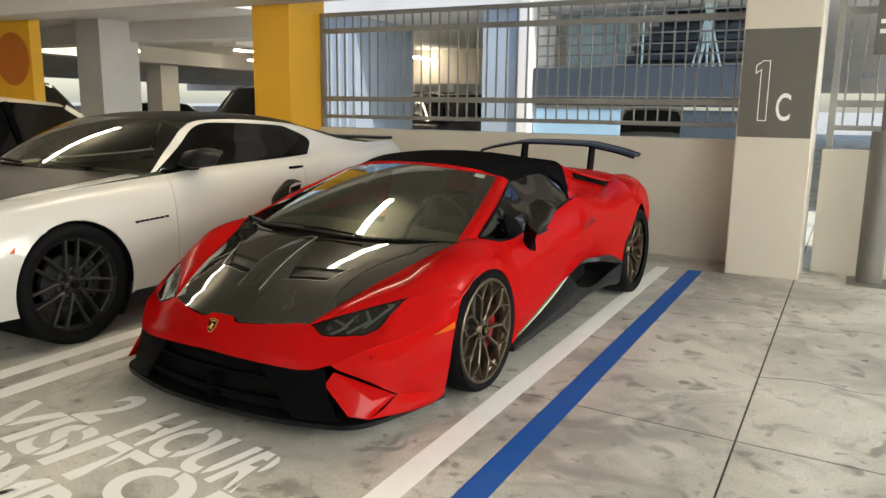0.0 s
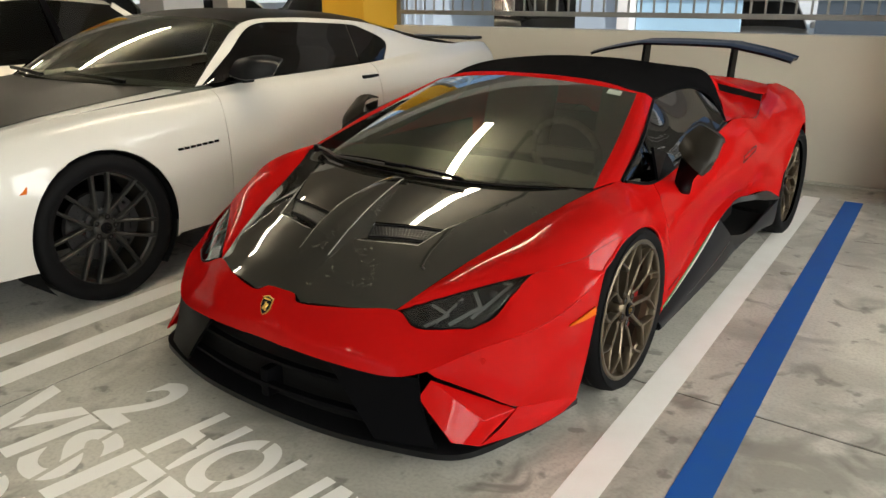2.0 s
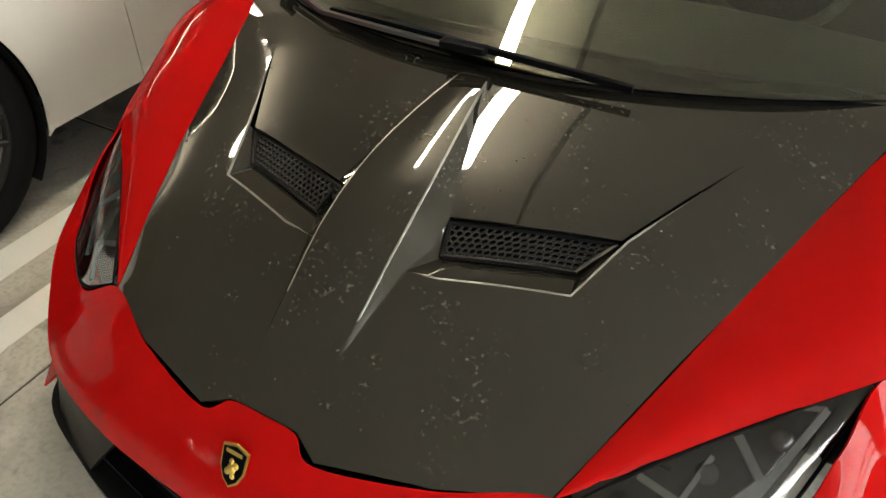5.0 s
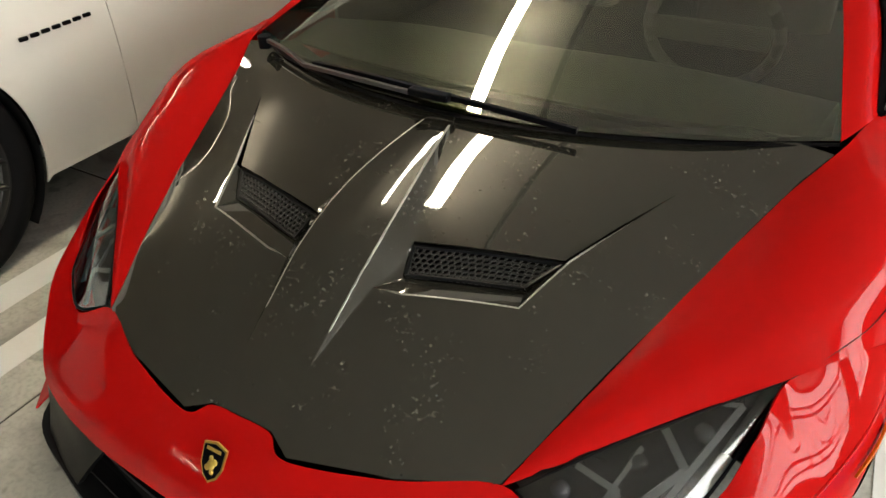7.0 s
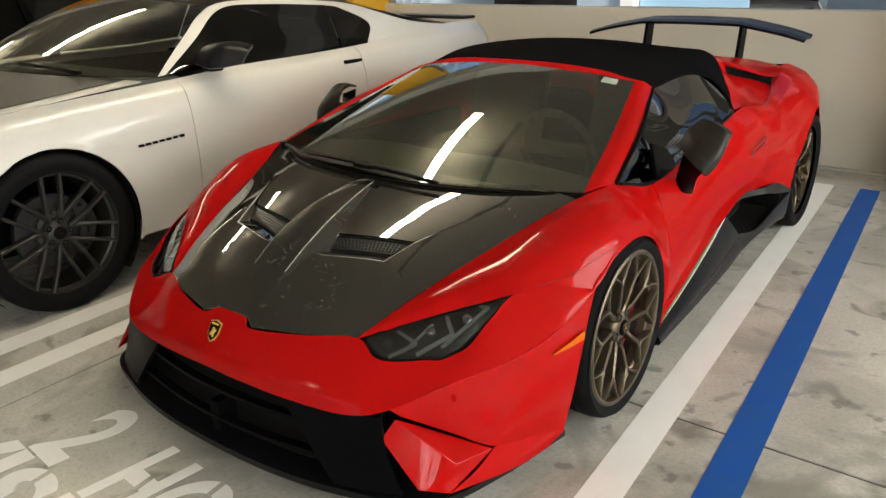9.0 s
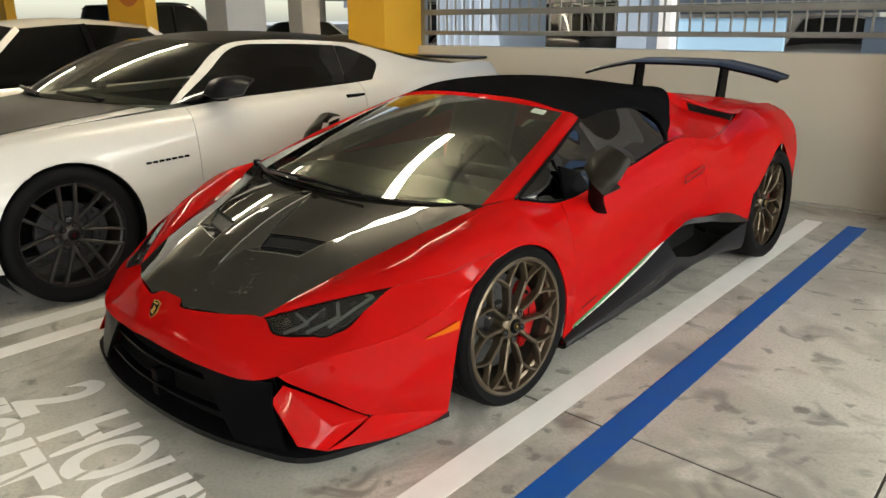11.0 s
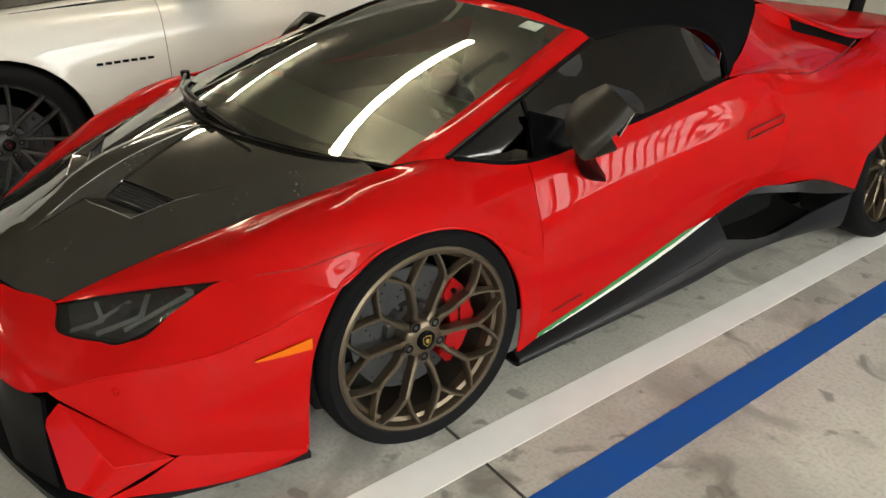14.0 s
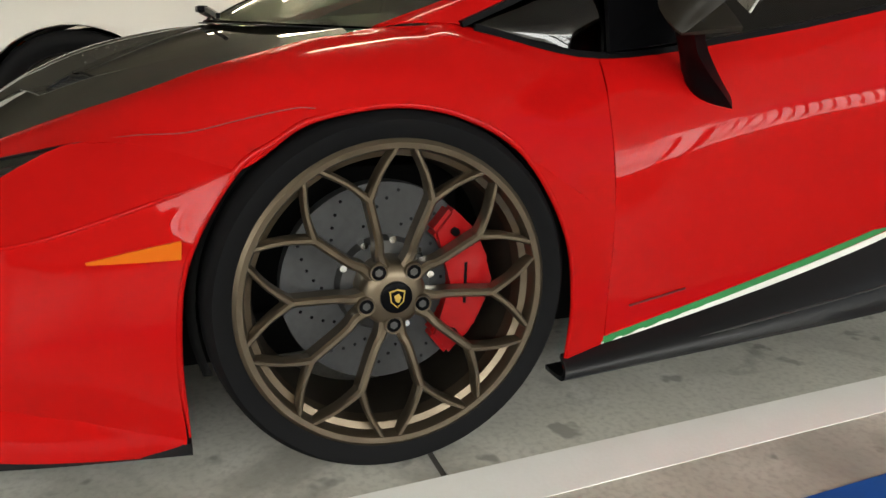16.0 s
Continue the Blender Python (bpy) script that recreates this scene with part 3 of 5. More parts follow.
        part("disc_bell", lathe([(.02, .035), (.085, .03), (.092, .012)], 40), M_DARKMETAL, d, "", 30)
        for k in range(10):
            y, z = polar(.088, 36 * k + 9)
            part("disc_bolt", rod((.012, y, z), (.034, y, z), .007, 8), M_CHROME, d)
        bm = bmesh.new()
        pts = [polar(.128 + .068 * q, a) for a, q in ((-52, 0), (-30, 0), (0, 0), (30, 0), (50, 0), (50, .9), (30, 1), (10, 1.1), (0, 1.0), (-10, 1.1), (-30, 1), (-52, .9))]
        prism(pts, -.035, .052, bm)
        bmesh.ops.bevel(bm, geom=bm.edges[:], offset=.008, segments=2, affect="EDGES")
        cal = part("caliper", bm, m_cal, wh, "red multi-piston brake caliper", 40)
        for a in (-38, 38):
            y, z = polar(.16, a)
            part("caliper_bolt", rod((.04, y, z), (.06, y, z), .008, 10), M_BLACK, cal)
        part("lettering_bar", prism([polar(.152, -16), polar(.158, -16), polar(.158, 14), polar(.152, 14)], .052, .0535), M_BLACK, cal)
    return wh


M_BLACK = mat("black_plastic", (0.003, 0.003, 0.0036), 0.3, spec=0.03, bump=0.0002, bscale=300)
M_DARK = mat("dark_liner", (0.006, 0.006, 0.006), 0.9, spec=0.1)
M_DARKMETAL = mat("dark_metal", (0.09, 0.09, 0.09), 0.4, 0.8)
M_CHROME = mat("bright_metal", (0.7, 0.7, 0.68), 0.2, 1.0)
M_BRONZE = mat("bronze_wheel_paint", (0.14, 0.11, 0.076), 0.34, 0.85, var=0.25, scale=20, bump=0.0001, bscale=900)
M_GLOSSBLACK = mat("gloss_black", (0.004, 0.004, 0.0045), 0.3, spec=0.08, coat=0.25)
M_BARREL = mat("dark_bronze_barrel", (0.05, 0.042, 0.032), 0.45, 0.7, var=0.3, scale=15)
M_MIRRORCAP = mat("dark_brown_composite", (0.016, 0.0135, 0.010), 0.42, spec=0.14, var=0.4, scale=12)
M_DISC = mat("ceramic_disc", (0.045, 0.046, 0.047), 0.55, 0.2, var=0.4, scale=60)
M_DARKRED = mat("dark_red_line", (0.10, 0.004, 0.004), 0.5)
M_CALIPER = mat("red_caliper_paint", (0.30, 0.005, 0.006), 0.35, coat=0.2, spec=0.1)
M_GOLD = mat("gold_badge", (0.75, 0.52, 0.13), 0.3, 0.9)
M_SATIN = mat("satin_black_trim", (0.0065, 0.0068, 0.0078), 0.34, spec=0.2, var=0.3, scale=30)
M_FABRIC = mat("black_canvas", (0.006, 0.006, 0.0066), 0.95, spec=0.0, var=0.4, scale=6, bump=0.0006, bscale=700, tint=(0.010, 0.010, 0.011))
M_AMBER = mat("amber_reflector", (0.52, 0.105, 0.003), 0.35, spec=0.1, coat=0.0)
M_GREEN = mat("green_stripe", (0.02, 0.20, 0.05), 0.35, coat=0.4)
M_STRIPE = mat("white_stripe", (0.75, 0.74, 0.70), 0.35, coat=0.4)
M_SEAT = mat("dark_leather", (0.075, 0.077, 0.060), 0.6, var=0.3, scale=9)
M_PAPER = mat("sticker_paper", (0.36, 0.40, 0.33), 0.6, var=0.5, scale=80)
M_LENS = mat("lamp_reflector", (0.10, 0.102, 0.108), 0.22, 0.8)
M_DRL = mat("lamp_tube", (0.20, 0.205, 0.21), 0.25)
M_LAMPBOWL = mat("lamp_bowl", (0.02, 0.02, 0.022), 0.25, spec=0.5)


def glass_mat(name, tint, rough=0.0, ior=1.5):
    m = bpy.data.materials.new(name)
    m.use_nodes = True
    b = m.node_tree.nodes["Principled BSDF"]
    b.inputs["Base Color"].default_value = (*tint, 1)
    b.inputs["Roughness"].default_value = rough
    b.inputs["Transmission Weight"].default_value = 1.0
    b.inputs["IOR"].default_value = ior
    return m


M_WINDSCREEN = glass_mat("windscreen_glass", (0.58, 0.66, 0.50), ior=1.85)
M_TINTED = glass_mat("tinted_glass", (0.012, 0.016, 0.024), ior=1.6)
M_CLEAR = glass_mat("clear_lens", (0.80, 0.81, 0.82))


M_DARKWHEEL = mat("dark_grey_wheel_paint", (0.0358, 0.0345, 0.0312), 0.42, 0.5)
M_DARKDISC = mat("dark_disc", (0.012, 0.012, 0.012), 0.6)
M_MESH = mat("vent_mesh_plastic", (0.022, 0.022, 0.022), 0.3, spec=0.5)
M_MATTE = mat("matte_black_wrap", (0.014, 0.0125, 0.0105), 0.45, spec=0.07, var=0.3, scale=8, bump=0.0002, bscale=200)
M_TINTED2 = glass_mat("tinted_glass_dark", (0.035, 0.042, 0.055))
M_COUPEGLASS = glass_mat("coupe_windscreen_glass", (0.55, 0.58, 0.52))


def carbon_mat():
    """Lacquered carbon weave, with dust specks."""
    m = mat("carbon_fibre", (0.019, 0.018, 0.0145), 0.4, coat=1.0, spec=0.0)
    nt = m.node_tree
    n, b = nt.nodes, nt.nodes["Principled BSDF"]
    co, ck, mp = n.new("ShaderNodeTexCoord"), n.new("ShaderNodeTexChecker"), n.new("ShaderNodeMapping")
    mp.inputs["Rotation"].default_value[2] = radians(45)
    nt.links.new(co.outputs["Object"], mp.inputs[0])
    nt.links.new(mp.outputs[0], ck.inputs["Vector"])
    ck.inputs["Scale"].default_value = 420
    ck.inputs["Color1"].default_value, ck.inputs["Color2"].default_value = (0.0205, 0.019, 0.0148, 1), (0.0172, 0.016, 0.0124, 1)
    dust, rng, mix = n.new("ShaderNodeTexNoise"), n.new("ShaderNodeMapRange"), n.new("ShaderNodeMix")
    dust.inputs["Scale"].default_value, dust.inputs["Detail"].default_value = 130, 5
    nt.links.new(co.outputs["Object"], dust.inputs["Vector"])
    rng.inputs["From Min"].default_value, rng.inputs["From Max"].default_value, rng.inputs["To Max"].default_value = 0.595, 0.73, 0.42
    # the flecks gather in loose clouds
    cloud, gather, speck = n.new("ShaderNodeTexNoise"), n.new("ShaderNodeMapRange"), n.new("ShaderNodeMath")
    cloud.inputs["Scale"].default_value, cloud.inputs["Detail"].default_value = 9, 3
    nt.links.new(co.outputs["Object"], cloud.inputs["Vector"])
    nt.links.new(cloud.outputs["Fac"], gather.inputs["Value"])
    gather.inputs["From Min"].default_value, gather.inputs["From Max"].default_value = 0.46, 0.64
    gather.inputs["To Min"].default_value, gather.inputs["To Max"].default_value = -0.10, 0.03
    speck.operation = "ADD"
    nt.links.new(dust.outputs["Fac"], speck.inputs[0])
    nt.links.new(gather.outputs[0], speck.inputs[1])
    nt.links.new(speck.outputs[0], rng.inputs["Value"])
    mix.data_type = "RGBA"
    nt.links.new(rng.outputs[0], mix.inputs["Factor"])
    nt.links.new(ck.outputs["Color"], mix.inputs[6])
    mix.inputs[7].default_value = (0.22, 0.21, 0.18, 1)
    nt.links.new(mix.outputs[2], b.inputs["Base Color"])
    b.inputs["Coat Roughness"].default_value = 0.02
    b.inputs["Coat IOR"].default_value = 1.86
    return m


M_CARBON = carbon_mat()
# far paler than the carbon: paints highlights along the bonnet's creases
M_GLINT = mat("painted_edge_glint", (0.15, 0.145, 0.125), 0.3, spec=0.5, coat=1.0)
M_GLINT.node_tree.nodes["Principled BSDF"].inputs["Coat Roughness"].default_value = 0.28
M_GLINT.node_tree.nodes["Principled BSDF"].inputs["Coat IOR"].default_value = 2.1


# ---- red sports car: x to its left flank, y to its tail, front axle at y = 0 ----
car = thing("sports_car", "red convertible supercar with black carbon bonnet and black soft top", "car")

# front bumper skin
B0 = [(0, -.931, .4925), (.066, -.933, .4905), (.120, -.957, .474), (.30, -.908, .484), (.455, -.835, .490), (.565, -.848, .454), (.730, -.713, .468), (.888, -.548, .480), (.956, -.348, .46)]
B1 = [(0, -.995, .452), (.066, -.997, .449), (.125, -.999, .445), (.31, -.967, .442), (.48, -.907, .440), (.60, -.880, .412), (.765, -.775, .42), (.892, -.57, .425), (.955, -.368, .40)]
B2 = [(0, -1.04, .405), (.066, -1.039, .403), (.125, -1.037, .40), (.32, -1.013, .39), (.505, -.962, .380), (.635, -.907, .362), (.79, -.80, .355), (.895, -.60, .32), (.945, -.37, .28)]
B3 = [(0, -1.05, .350), (.066, -1.049, .348), (.125, -1.047, .345), (.33, -1.025, .335), (.53, -.975, .325), (.665, -.885, .325), (.775, -.785, .255), (.85, -.675, .185), (.912, -.365, .10)]
TOP = B0[:5] + [(.565, -.848, .454), (.730, -.713, .468), (.774, -.612, .543), (.795, -.50, .597), (.878, -.386, .600), (.940, -.262, .567)]
EDGE = B3[:5] + [(.642, -.912, .350), (.762, -.780, .412), (.838, -.665, .438), (.889, -.557, .462), (.930, -.425, .508), (.945, -.270, .562)]
def between(k, bulge):
    return [tuple(Vector(a).lerp(Vector(b), k) + Vector((bulge, -bulge, 0))) for a, b in zip(TOP[5:], EDGE[5:])]
front = surf([TOP, B1[:5] + between(.33, .002), B2[:5] + between(.67, .002), EDGE], 8, 6)
upper = surf([EDGE[5:],
              [(.650, -.905, .342), (.773, -.786, .345), (.846, -.678, .348), (.896, -.578, .350), (.938, -.455, .375), (.957, -.350, .425)],
              [(.658, -.897, .333), (.777, -.787, .300), (.838, -.700, .275), (.885, -.622, .255), (.922, -.475, .240), (.942, -.371, .260)],
              [(.665, -.888, .325), (.775, -.785, .255), (.82, -.733, .215), (.85, -.675, .185), (.885, -.52, .145), (.912, -.365, .100)]], 8, 6)
low_lip = surf([[(.848, -.680, .184), (.884, -.52, .146), (.912, -.365, .101)], [(.838, -.77, .142), (.887, -.57, .112), (.911, -.367, .087)], [(.815, -.862, .112), (.880, -.62, .085), (.907, -.368, .068)]], 8, 6)
panel("front_bumper", [front, upper, low_lip], M_RED, car, "glossy red front bumper", both=True, weld=.002, smooth=22)

# red fins inside the side intakes
FIN = [(.645, -.895, .312), (.622, -.935, .258), (.752, -.930, .136), (.808, -.825, .186), (.846, -.690, .180), (.815, -.862, .112)]
def facets(name, loops, material, parent, label, mirror, thick=.006):
    """A folded plate: flat faces that share their edges."""
    bm, made = bmesh.new(), {}
    for loop in loops:
        vs = []
        for p in loop:
            if p not in made:
                made[p] = bm.verts.new((-p[0], p[1], p[2]) if mirror else p)
            vs.append(made[p])
        bm.faces.new(vs)
    ob = part(name, bm, material, parent, label, 32)
    so = ob.modifiers.new("thickness", "SOLIDIFY")
    so.thickness, so.offset = thick, 0
    bv = ob.modifiers.new("edges", "BEVEL")
    bv.width, bv.segments, bv.limit_method = .004, 2, "ANGLE"
    return ob
for f in (False, True):
    A, B, C, D, H, G = FIN
    facets("intake_fin", [(A, B, C, D), (A, D, H), (D, C, G, H)], M_RED, car, "red intake fin", f)
for f in (False, True):
    panel("intake_duct", [surf([[(.60, -.86, .33), (.72, -.79, .31), (.845, -.67, .19)], [(.60, -.74, .30), (.70, -.68, .27), (.80, -.6, .19)], [(.60, -.85, .24), (.70, -.78, .2), (.83, -.68, .175)]], 5, 4)], M_DARK, car, "", mirror=f)

# lower grille, black blades and splitter
panel("lower_grille", [surf([[(0, -.97, .36), (.3, -.955, .34), (.60, -.90, .33)], [(0, -.93, .22), (.3, -.92, .21), (.58, -.87, .2)], [(0, -.99, .10), (.3, -.97, .10), (.62, -.90, .10)]], 6, 4)], M_DARK, car, "", both=True)
for f in (False, True):
    panel("aero_blade", [surf([[(.30, -1.015, .336), (.45, -.99, .33), (.62, -.925, .322)], [(.40, -1.015, .22), (.50, -.985, .22), (.645, -.935, .215)], [(.50, -1.01, .10), (.58, -.985, .10), (.70, -.935, .10)]], 5, 5)], M_BLACK, car, "black plastic intake blade", mirror=f, thick=.012)
for z, d in ((.255, .0), (.165, .02)):
    strip("grille_bar", [(-.46, -.965 - d, z), (-.2, -1.005 - d, z), (0, -1.015 - d, z), (.2, -1.005 - d, z), (.46, -.965 - d, z)], .03, .012, M_BLACK, car)
part("grille_centre", box(-.02, .02, -1.045, -.97, .11, .22, .006), M_BLACK, car)
bm = bmesh.new()
outl = [v.xy for v in curve([(0, -1.075, 0), (.30, -1.06, 0), (.56, -1.005, 0), (.775, -.91, 0), (.865, -.66, 0), (.915, -.358, 0)], 6)]
ring = [(x, y) for x, y in outl] + [(.80, -.36), (.70, -.62), (0, -.80)]
full = ring + [(-x, y) for x, y in ring[::-1] if x > 0]
a, b = [bm.verts.new((x, y, .070 + .02 * (abs(x) > .95))) for x, y in full], [bm.verts.new((x, y, .092)) for x, y in full]
bm.faces.new(a), bm.faces.new(b[::-1])
for i in range(len(full)):
    k = (i + 1) % len(full)
    bm.faces.new((a[i], b[i], b[k], a[k]))
part("splitter", bm, M_SATIN, car, "satin black front splitter")

# rounded pressed edges
def piping(name, pts, r, material, parent, n=6, mirror=False):
    """A fine rounded edge through points, tapered at both ends."""
    c = curve(pts, n)
    bm, last = bmesh.new(), None
    for i, p in enumerate(c):
        d = (c[min(i + 1, len(c) - 1)] - c[max(i - 1, 0)]).normalized()
        a = d.cross(Vector((0, 0, 1))).normalized()
        b = a.cross(d)
        rr = r * min(1, .3 + i / 5, .3 + (len(c) - 1 - i) / 5)
        q = [p + (a * math.cos(k * math.pi / 4) + b * math.sin(k * math.pi / 4)) * rr for k in range(8)]
        q = [bm.verts.new((-v.x, v.y, v.z) if mirror else v) for v in q]
        if last:
            for k in range(8):
                bm.faces.new((last[k], last[(k + 1) % 8], q[(k + 1) % 8], q[k]))
        last = q
    return part(name, bm, material, parent, "", True)


ARCH = [(.912, -.362, .10), (.940, -.369, .26), (.955, -.348, .425), (.944, -.266, .564), (.950, -.2, .612), (.954, -.135, .648), (.957, 0, .668), (.956, .13, .642), (.952, .245, .568), (.950, .334, .42), (.945, .360, .27), (.93, .356, .135)]
for f in (False, True):
    piping("crease_edge", EDGE[5:], .004, M_RED, car, mirror=f)
    piping("arch_lip", [(x - .003, y * .995, .33 + (z - .33) * .995) for x, y, z in ARCH], .006, M_RED, car, mirror=f)

# front wings
S0 = [(.455, -.835, .490), (.515, -.68, .557), (.572, -.52, .618), (.632, -.34, .676), (.666, -.245, .706), (.70, -.15, .735), (.735, -.075, .762), (.765, .0, .782), (.784, .085, .789), (.80, .17, .79), (.826, .445, .738)]
S1 = [(.457, -.834, .490), (.535, -.70, .552), (.615, -.55, .614), (.70, -.39, .672), (.743, -.292, .710), (.785, -.19, .742), (.815, -.10, .764), (.84, 0, .768), (.855, .09, .765), (.865, .18, .755), (.872, .445, .66)]
S2 = [(.460, -.832, .490), (.555, -.715, .542), (.655, -.585, .595), (.765, -.44, .652), (.824, -.345, .676), (.882, -.235, .70), (.905, -.125, .723), (.915, 0, .725), (.922, .105, .708), (.925, .2, .675), (.91, .445, .55)]
S3 = [(.462, -.830, .490), (.572, -.72, .527), (.68, -.61, .562), (.795, -.50, .597), (.878, -.386, .600), (.940, -.262, .567), (.953, -.135, .648), (.957, 0, .668), (.956, .13, .642), (.952, .245, .568), (.93, .445, .44)]
wing_grid = surf([S0, S1, S2, S3], 8, 6)
behind = surf([[(.952, .245, .568), (.93, .445, .44)], [(.950, .334, .42), (.928, .445, .35)], [(.945, .360, .27), (.925, .445, .26)], [(.93, .356, .135), (.92, .445, .165)]], 8, 5)
seam = [wing_grid[r][c] + Vector((.0012, -.0005, .0012)) for r, c in ((18, 24), (17, 30), (16, 35), (15, 39), (15, 42), (16, 46), (17, 48))]
for f in (False, True):
    strip("panel_gap", seam, .0035, .0015, M_DARKRED, car, 4, f)
sides("front_wing", [wing_grid, behind], M_RED, car, "glossy red front wing", weld=.004)

# headlamps
for f in (False, True):
    lens_grid = surf([[(.478, -.832, .488), (.572, -.722, .525), (.68, -.612, .560), (.790, -.503, .594)], [(.52, -.843, .470), (.635, -.742, .502), (.725, -.645, .535), (.79, -.512, .588)], [(.567, -.848, .456), (.66, -.785, .461), (.725, -.715, .470), (.788, -.522, .582)]], 6, 5)
    lampthing = panel("headlamp", [lens_grid], M_CLEAR, car, "clear headlamp lens over dark reflectors", mirror=f, thick=.003)
    panel("reflector_bowl", [[[p + Vector((-.022, .03, -.012)) for p in r] for r in lens_grid]], M_LAMPBOWL, lampthing, "", mirror=f)
    rim = lens_grid[0] + [r[-1] for r in lens_grid[1:]] + lens_grid[-1][::-1][1:] + [r[0] for r in lens_grid[::-1][1:]]
    piping("lamp_surround", [p + Vector((0, 0, .001)) for p in rim[::3] + rim[:1]], .0035, M_BLACK, lampthing, 3, f)
    def inside(r, c, k=.012):
        return lens_grid[r][c] + Vector((-.7 * k, .9 * k, -.5 * k))
    for line, w in ((((1, 4), (6, 5), (9, 1)), .011), (((1, 10), (6, 10), (9, 5)), .013), (((2, 8), (8, 3)), .008), (((3, 15), (8, 9)), .011), (((1, 14), (3, 15)), .008)):
        pts = [inside(r, c) for r, c in line]
        for p, q in zip(pts, pts[1:]):
            strip("light_tube", [p, q], w, .005, M_DRL, lampthing, 1, f, (.35, -.55, .75))
    for r, c in ((4, 2), (4, 7), (4, 12)):
        p = inside(r, c, .024)
        bm = bmesh.new()
        bmesh.ops.create_uvsphere(bm, u_segments=16, v_segments=10, radius=.017, matrix=Matrix.Translation((-p.x if f else p.x, p.y, p.z)))
        part("projector", bm, M_LENS, lampthing, "", True)

# bonnet: a smooth skin, with spine, sunk vents and creases
def lookup(pts, y):
    """A smooth curve through rows whose first number rises, read at y."""
    k = max(min(sum(p[0] <= y for p in pts) - 1, len(pts) - 2), 0)
    v = [Vector(p) for p in pts]
    ext = [2 * v[0] - v[1]] + v + [2 * v[-1] - v[-2]]
    t = min(max((y - v[k][0]) / (v[k + 1][0] - v[k][0]), 0), 1)
    return cr(*ext[k:k + 4], t)


def hood_z(x, y):
    zc = lookup([(-1.0, .452, 0), (-.953, .480, 0), (-.82, .553, 0), (-.66, .632, 0), (-.48, .706, 0), (-.3, .765, 0), (-.12, .808, 0), (.1, .85, 0)], y).y
    ex = hood_edge(y)
    q = min(abs(x) / max(ex[0], .05), 1.0)
    return zc + (ex[1] - zc) * q ** 2.2


def hood_edge(y):
    e = lookup([(-.965, .10, .474), (-.91, .30, .484), (-.835, .453, .491), (-.68, .513, .557), (-.52, .570, .618), (-.34, .630, .676), (-.15, .698, .735), (.0, .762, .782), (.12, .80, .81)], y)
    return e.y, e.z


def hood_patch(rows, nu, nv):
    """Rows of (x, y, rise above the smooth bonnet)."""
    g = []
    rr = [[Vector(p) for p in r] for r in rows]
    for a, b in zip(rr, rr[1:]):
        last = b is rr[-1]
        for i in range(nv + (1 if last else 0)):
            line = []
            for k in range(len(a) - 1):
                for j in range(nu + (1 if k == len(a) - 2 else 0)):
                    p = (a[k].lerp(a[k + 1], j / nu)).lerp(b[k].lerp(b[k + 1], j / nu), i / nv)
                    line.append(Vector((p.x, p.y, hood_z(p.x, p.y) + p.z)))
            g.append(line)
    return g


CREST = [(-.83, .070, 0), (-.74, .0735, .013), (-.66, .076, .0255), (-.60, .075, .030), (-.548, .072, .0305), (-.45, .061, .025), (-.33, .042, .0125), (-.235, .026, .002)]
CREST_Y = [-.83, -.785, -.74, -.70, -.66, -.60, -.548, -.50, -.45, -.39, -.33, -.285, -.235]
FOOT = [(.0705, -.83, 0), (.0775, -.785, 0), (.0845, -.74, 0), (.0927, -.70, .0015), (.101, -.663, .003), (.112, -.60, -.014), (.117, -.548, -.004), (.1015, -.50, -.0025), (.086, -.45, -.001), (.069, -.39, 0), (.053, -.33, 0), (.0415, -.285, 0), (.0265, -.235, 0)]
crest = [(lookup(CREST, y).y, y, lookup(CREST, y).z) for y in CREST_Y]
spine = hood_patch([[(0, -.928, 0), (.036, -.928, 0), (.068, -.929, 0)]] + [[(0, y, z + w * min(z / .012, 1) * .085), (w / 2, y, z + w * min(z / .012, 1) * .058), (w, y, z)] for w, y, z in crest], 4, 4)
blade = hood_patch([[a, b] for a, b in zip(crest[:5], FOOT[:5])], 3, 4)
wall_in = hood_patch([[a, b] for a, b in zip(crest[4:], FOOT[4:])], 3, 4)
nose_side = hood_patch([[(.068, -.929, 0), (.118, -.953, 0), (.30, -.906, 0), (.453, -.835, 0)], [(.0705, -.83, 0), (.13, -.825, 0), (.28, -.80, 0), (.478, -.77, 0)]], 6, 6)
lip = hood_patch([[(.0705, -.83, 0), (.13, -.825, 0), (.28, -.80, 0), (.478, -.77, 0)], [(.0845, -.74, 0), (.145, -.733, 0), (.31, -.70, 0), (.508, -.69, 0)], [(.101, -.663, .003), (.16, -.655, .004), (.361, -.594, .005), (.540, -.60, 0)]], 6, 6)
outer = hood_patch([[(.361, -.594, .005), (.540, -.60, 0)], [(.404, -.479, .006), (.584, -.485, 0)], [(.52, -.25, 0), (.66, -.255, 0)], [(.55, -.12, 0), (.709, -.12, 0)], [(.58, -.03, 0), (.752, -.03, 0)]], 6, 7)
top_plate = hood_patch([[(.117, -.548, -.004), (.25, -.515, -.003), (.392, -.472, -.005)], [(.086, -.45, -.001), (.26, -.42, -.001), (.45, -.37, -.001)], [(.053, -.33, 0), (.28, -.30, 0), (.52, -.25, 0)], [(.0285, -.245, 0), (.28, -.20, 0), (.55, -.12, 0)], [(.0265, -.235, 0), (.30, -.17, 0), (.58, -.03, 0)]], 6, 7)
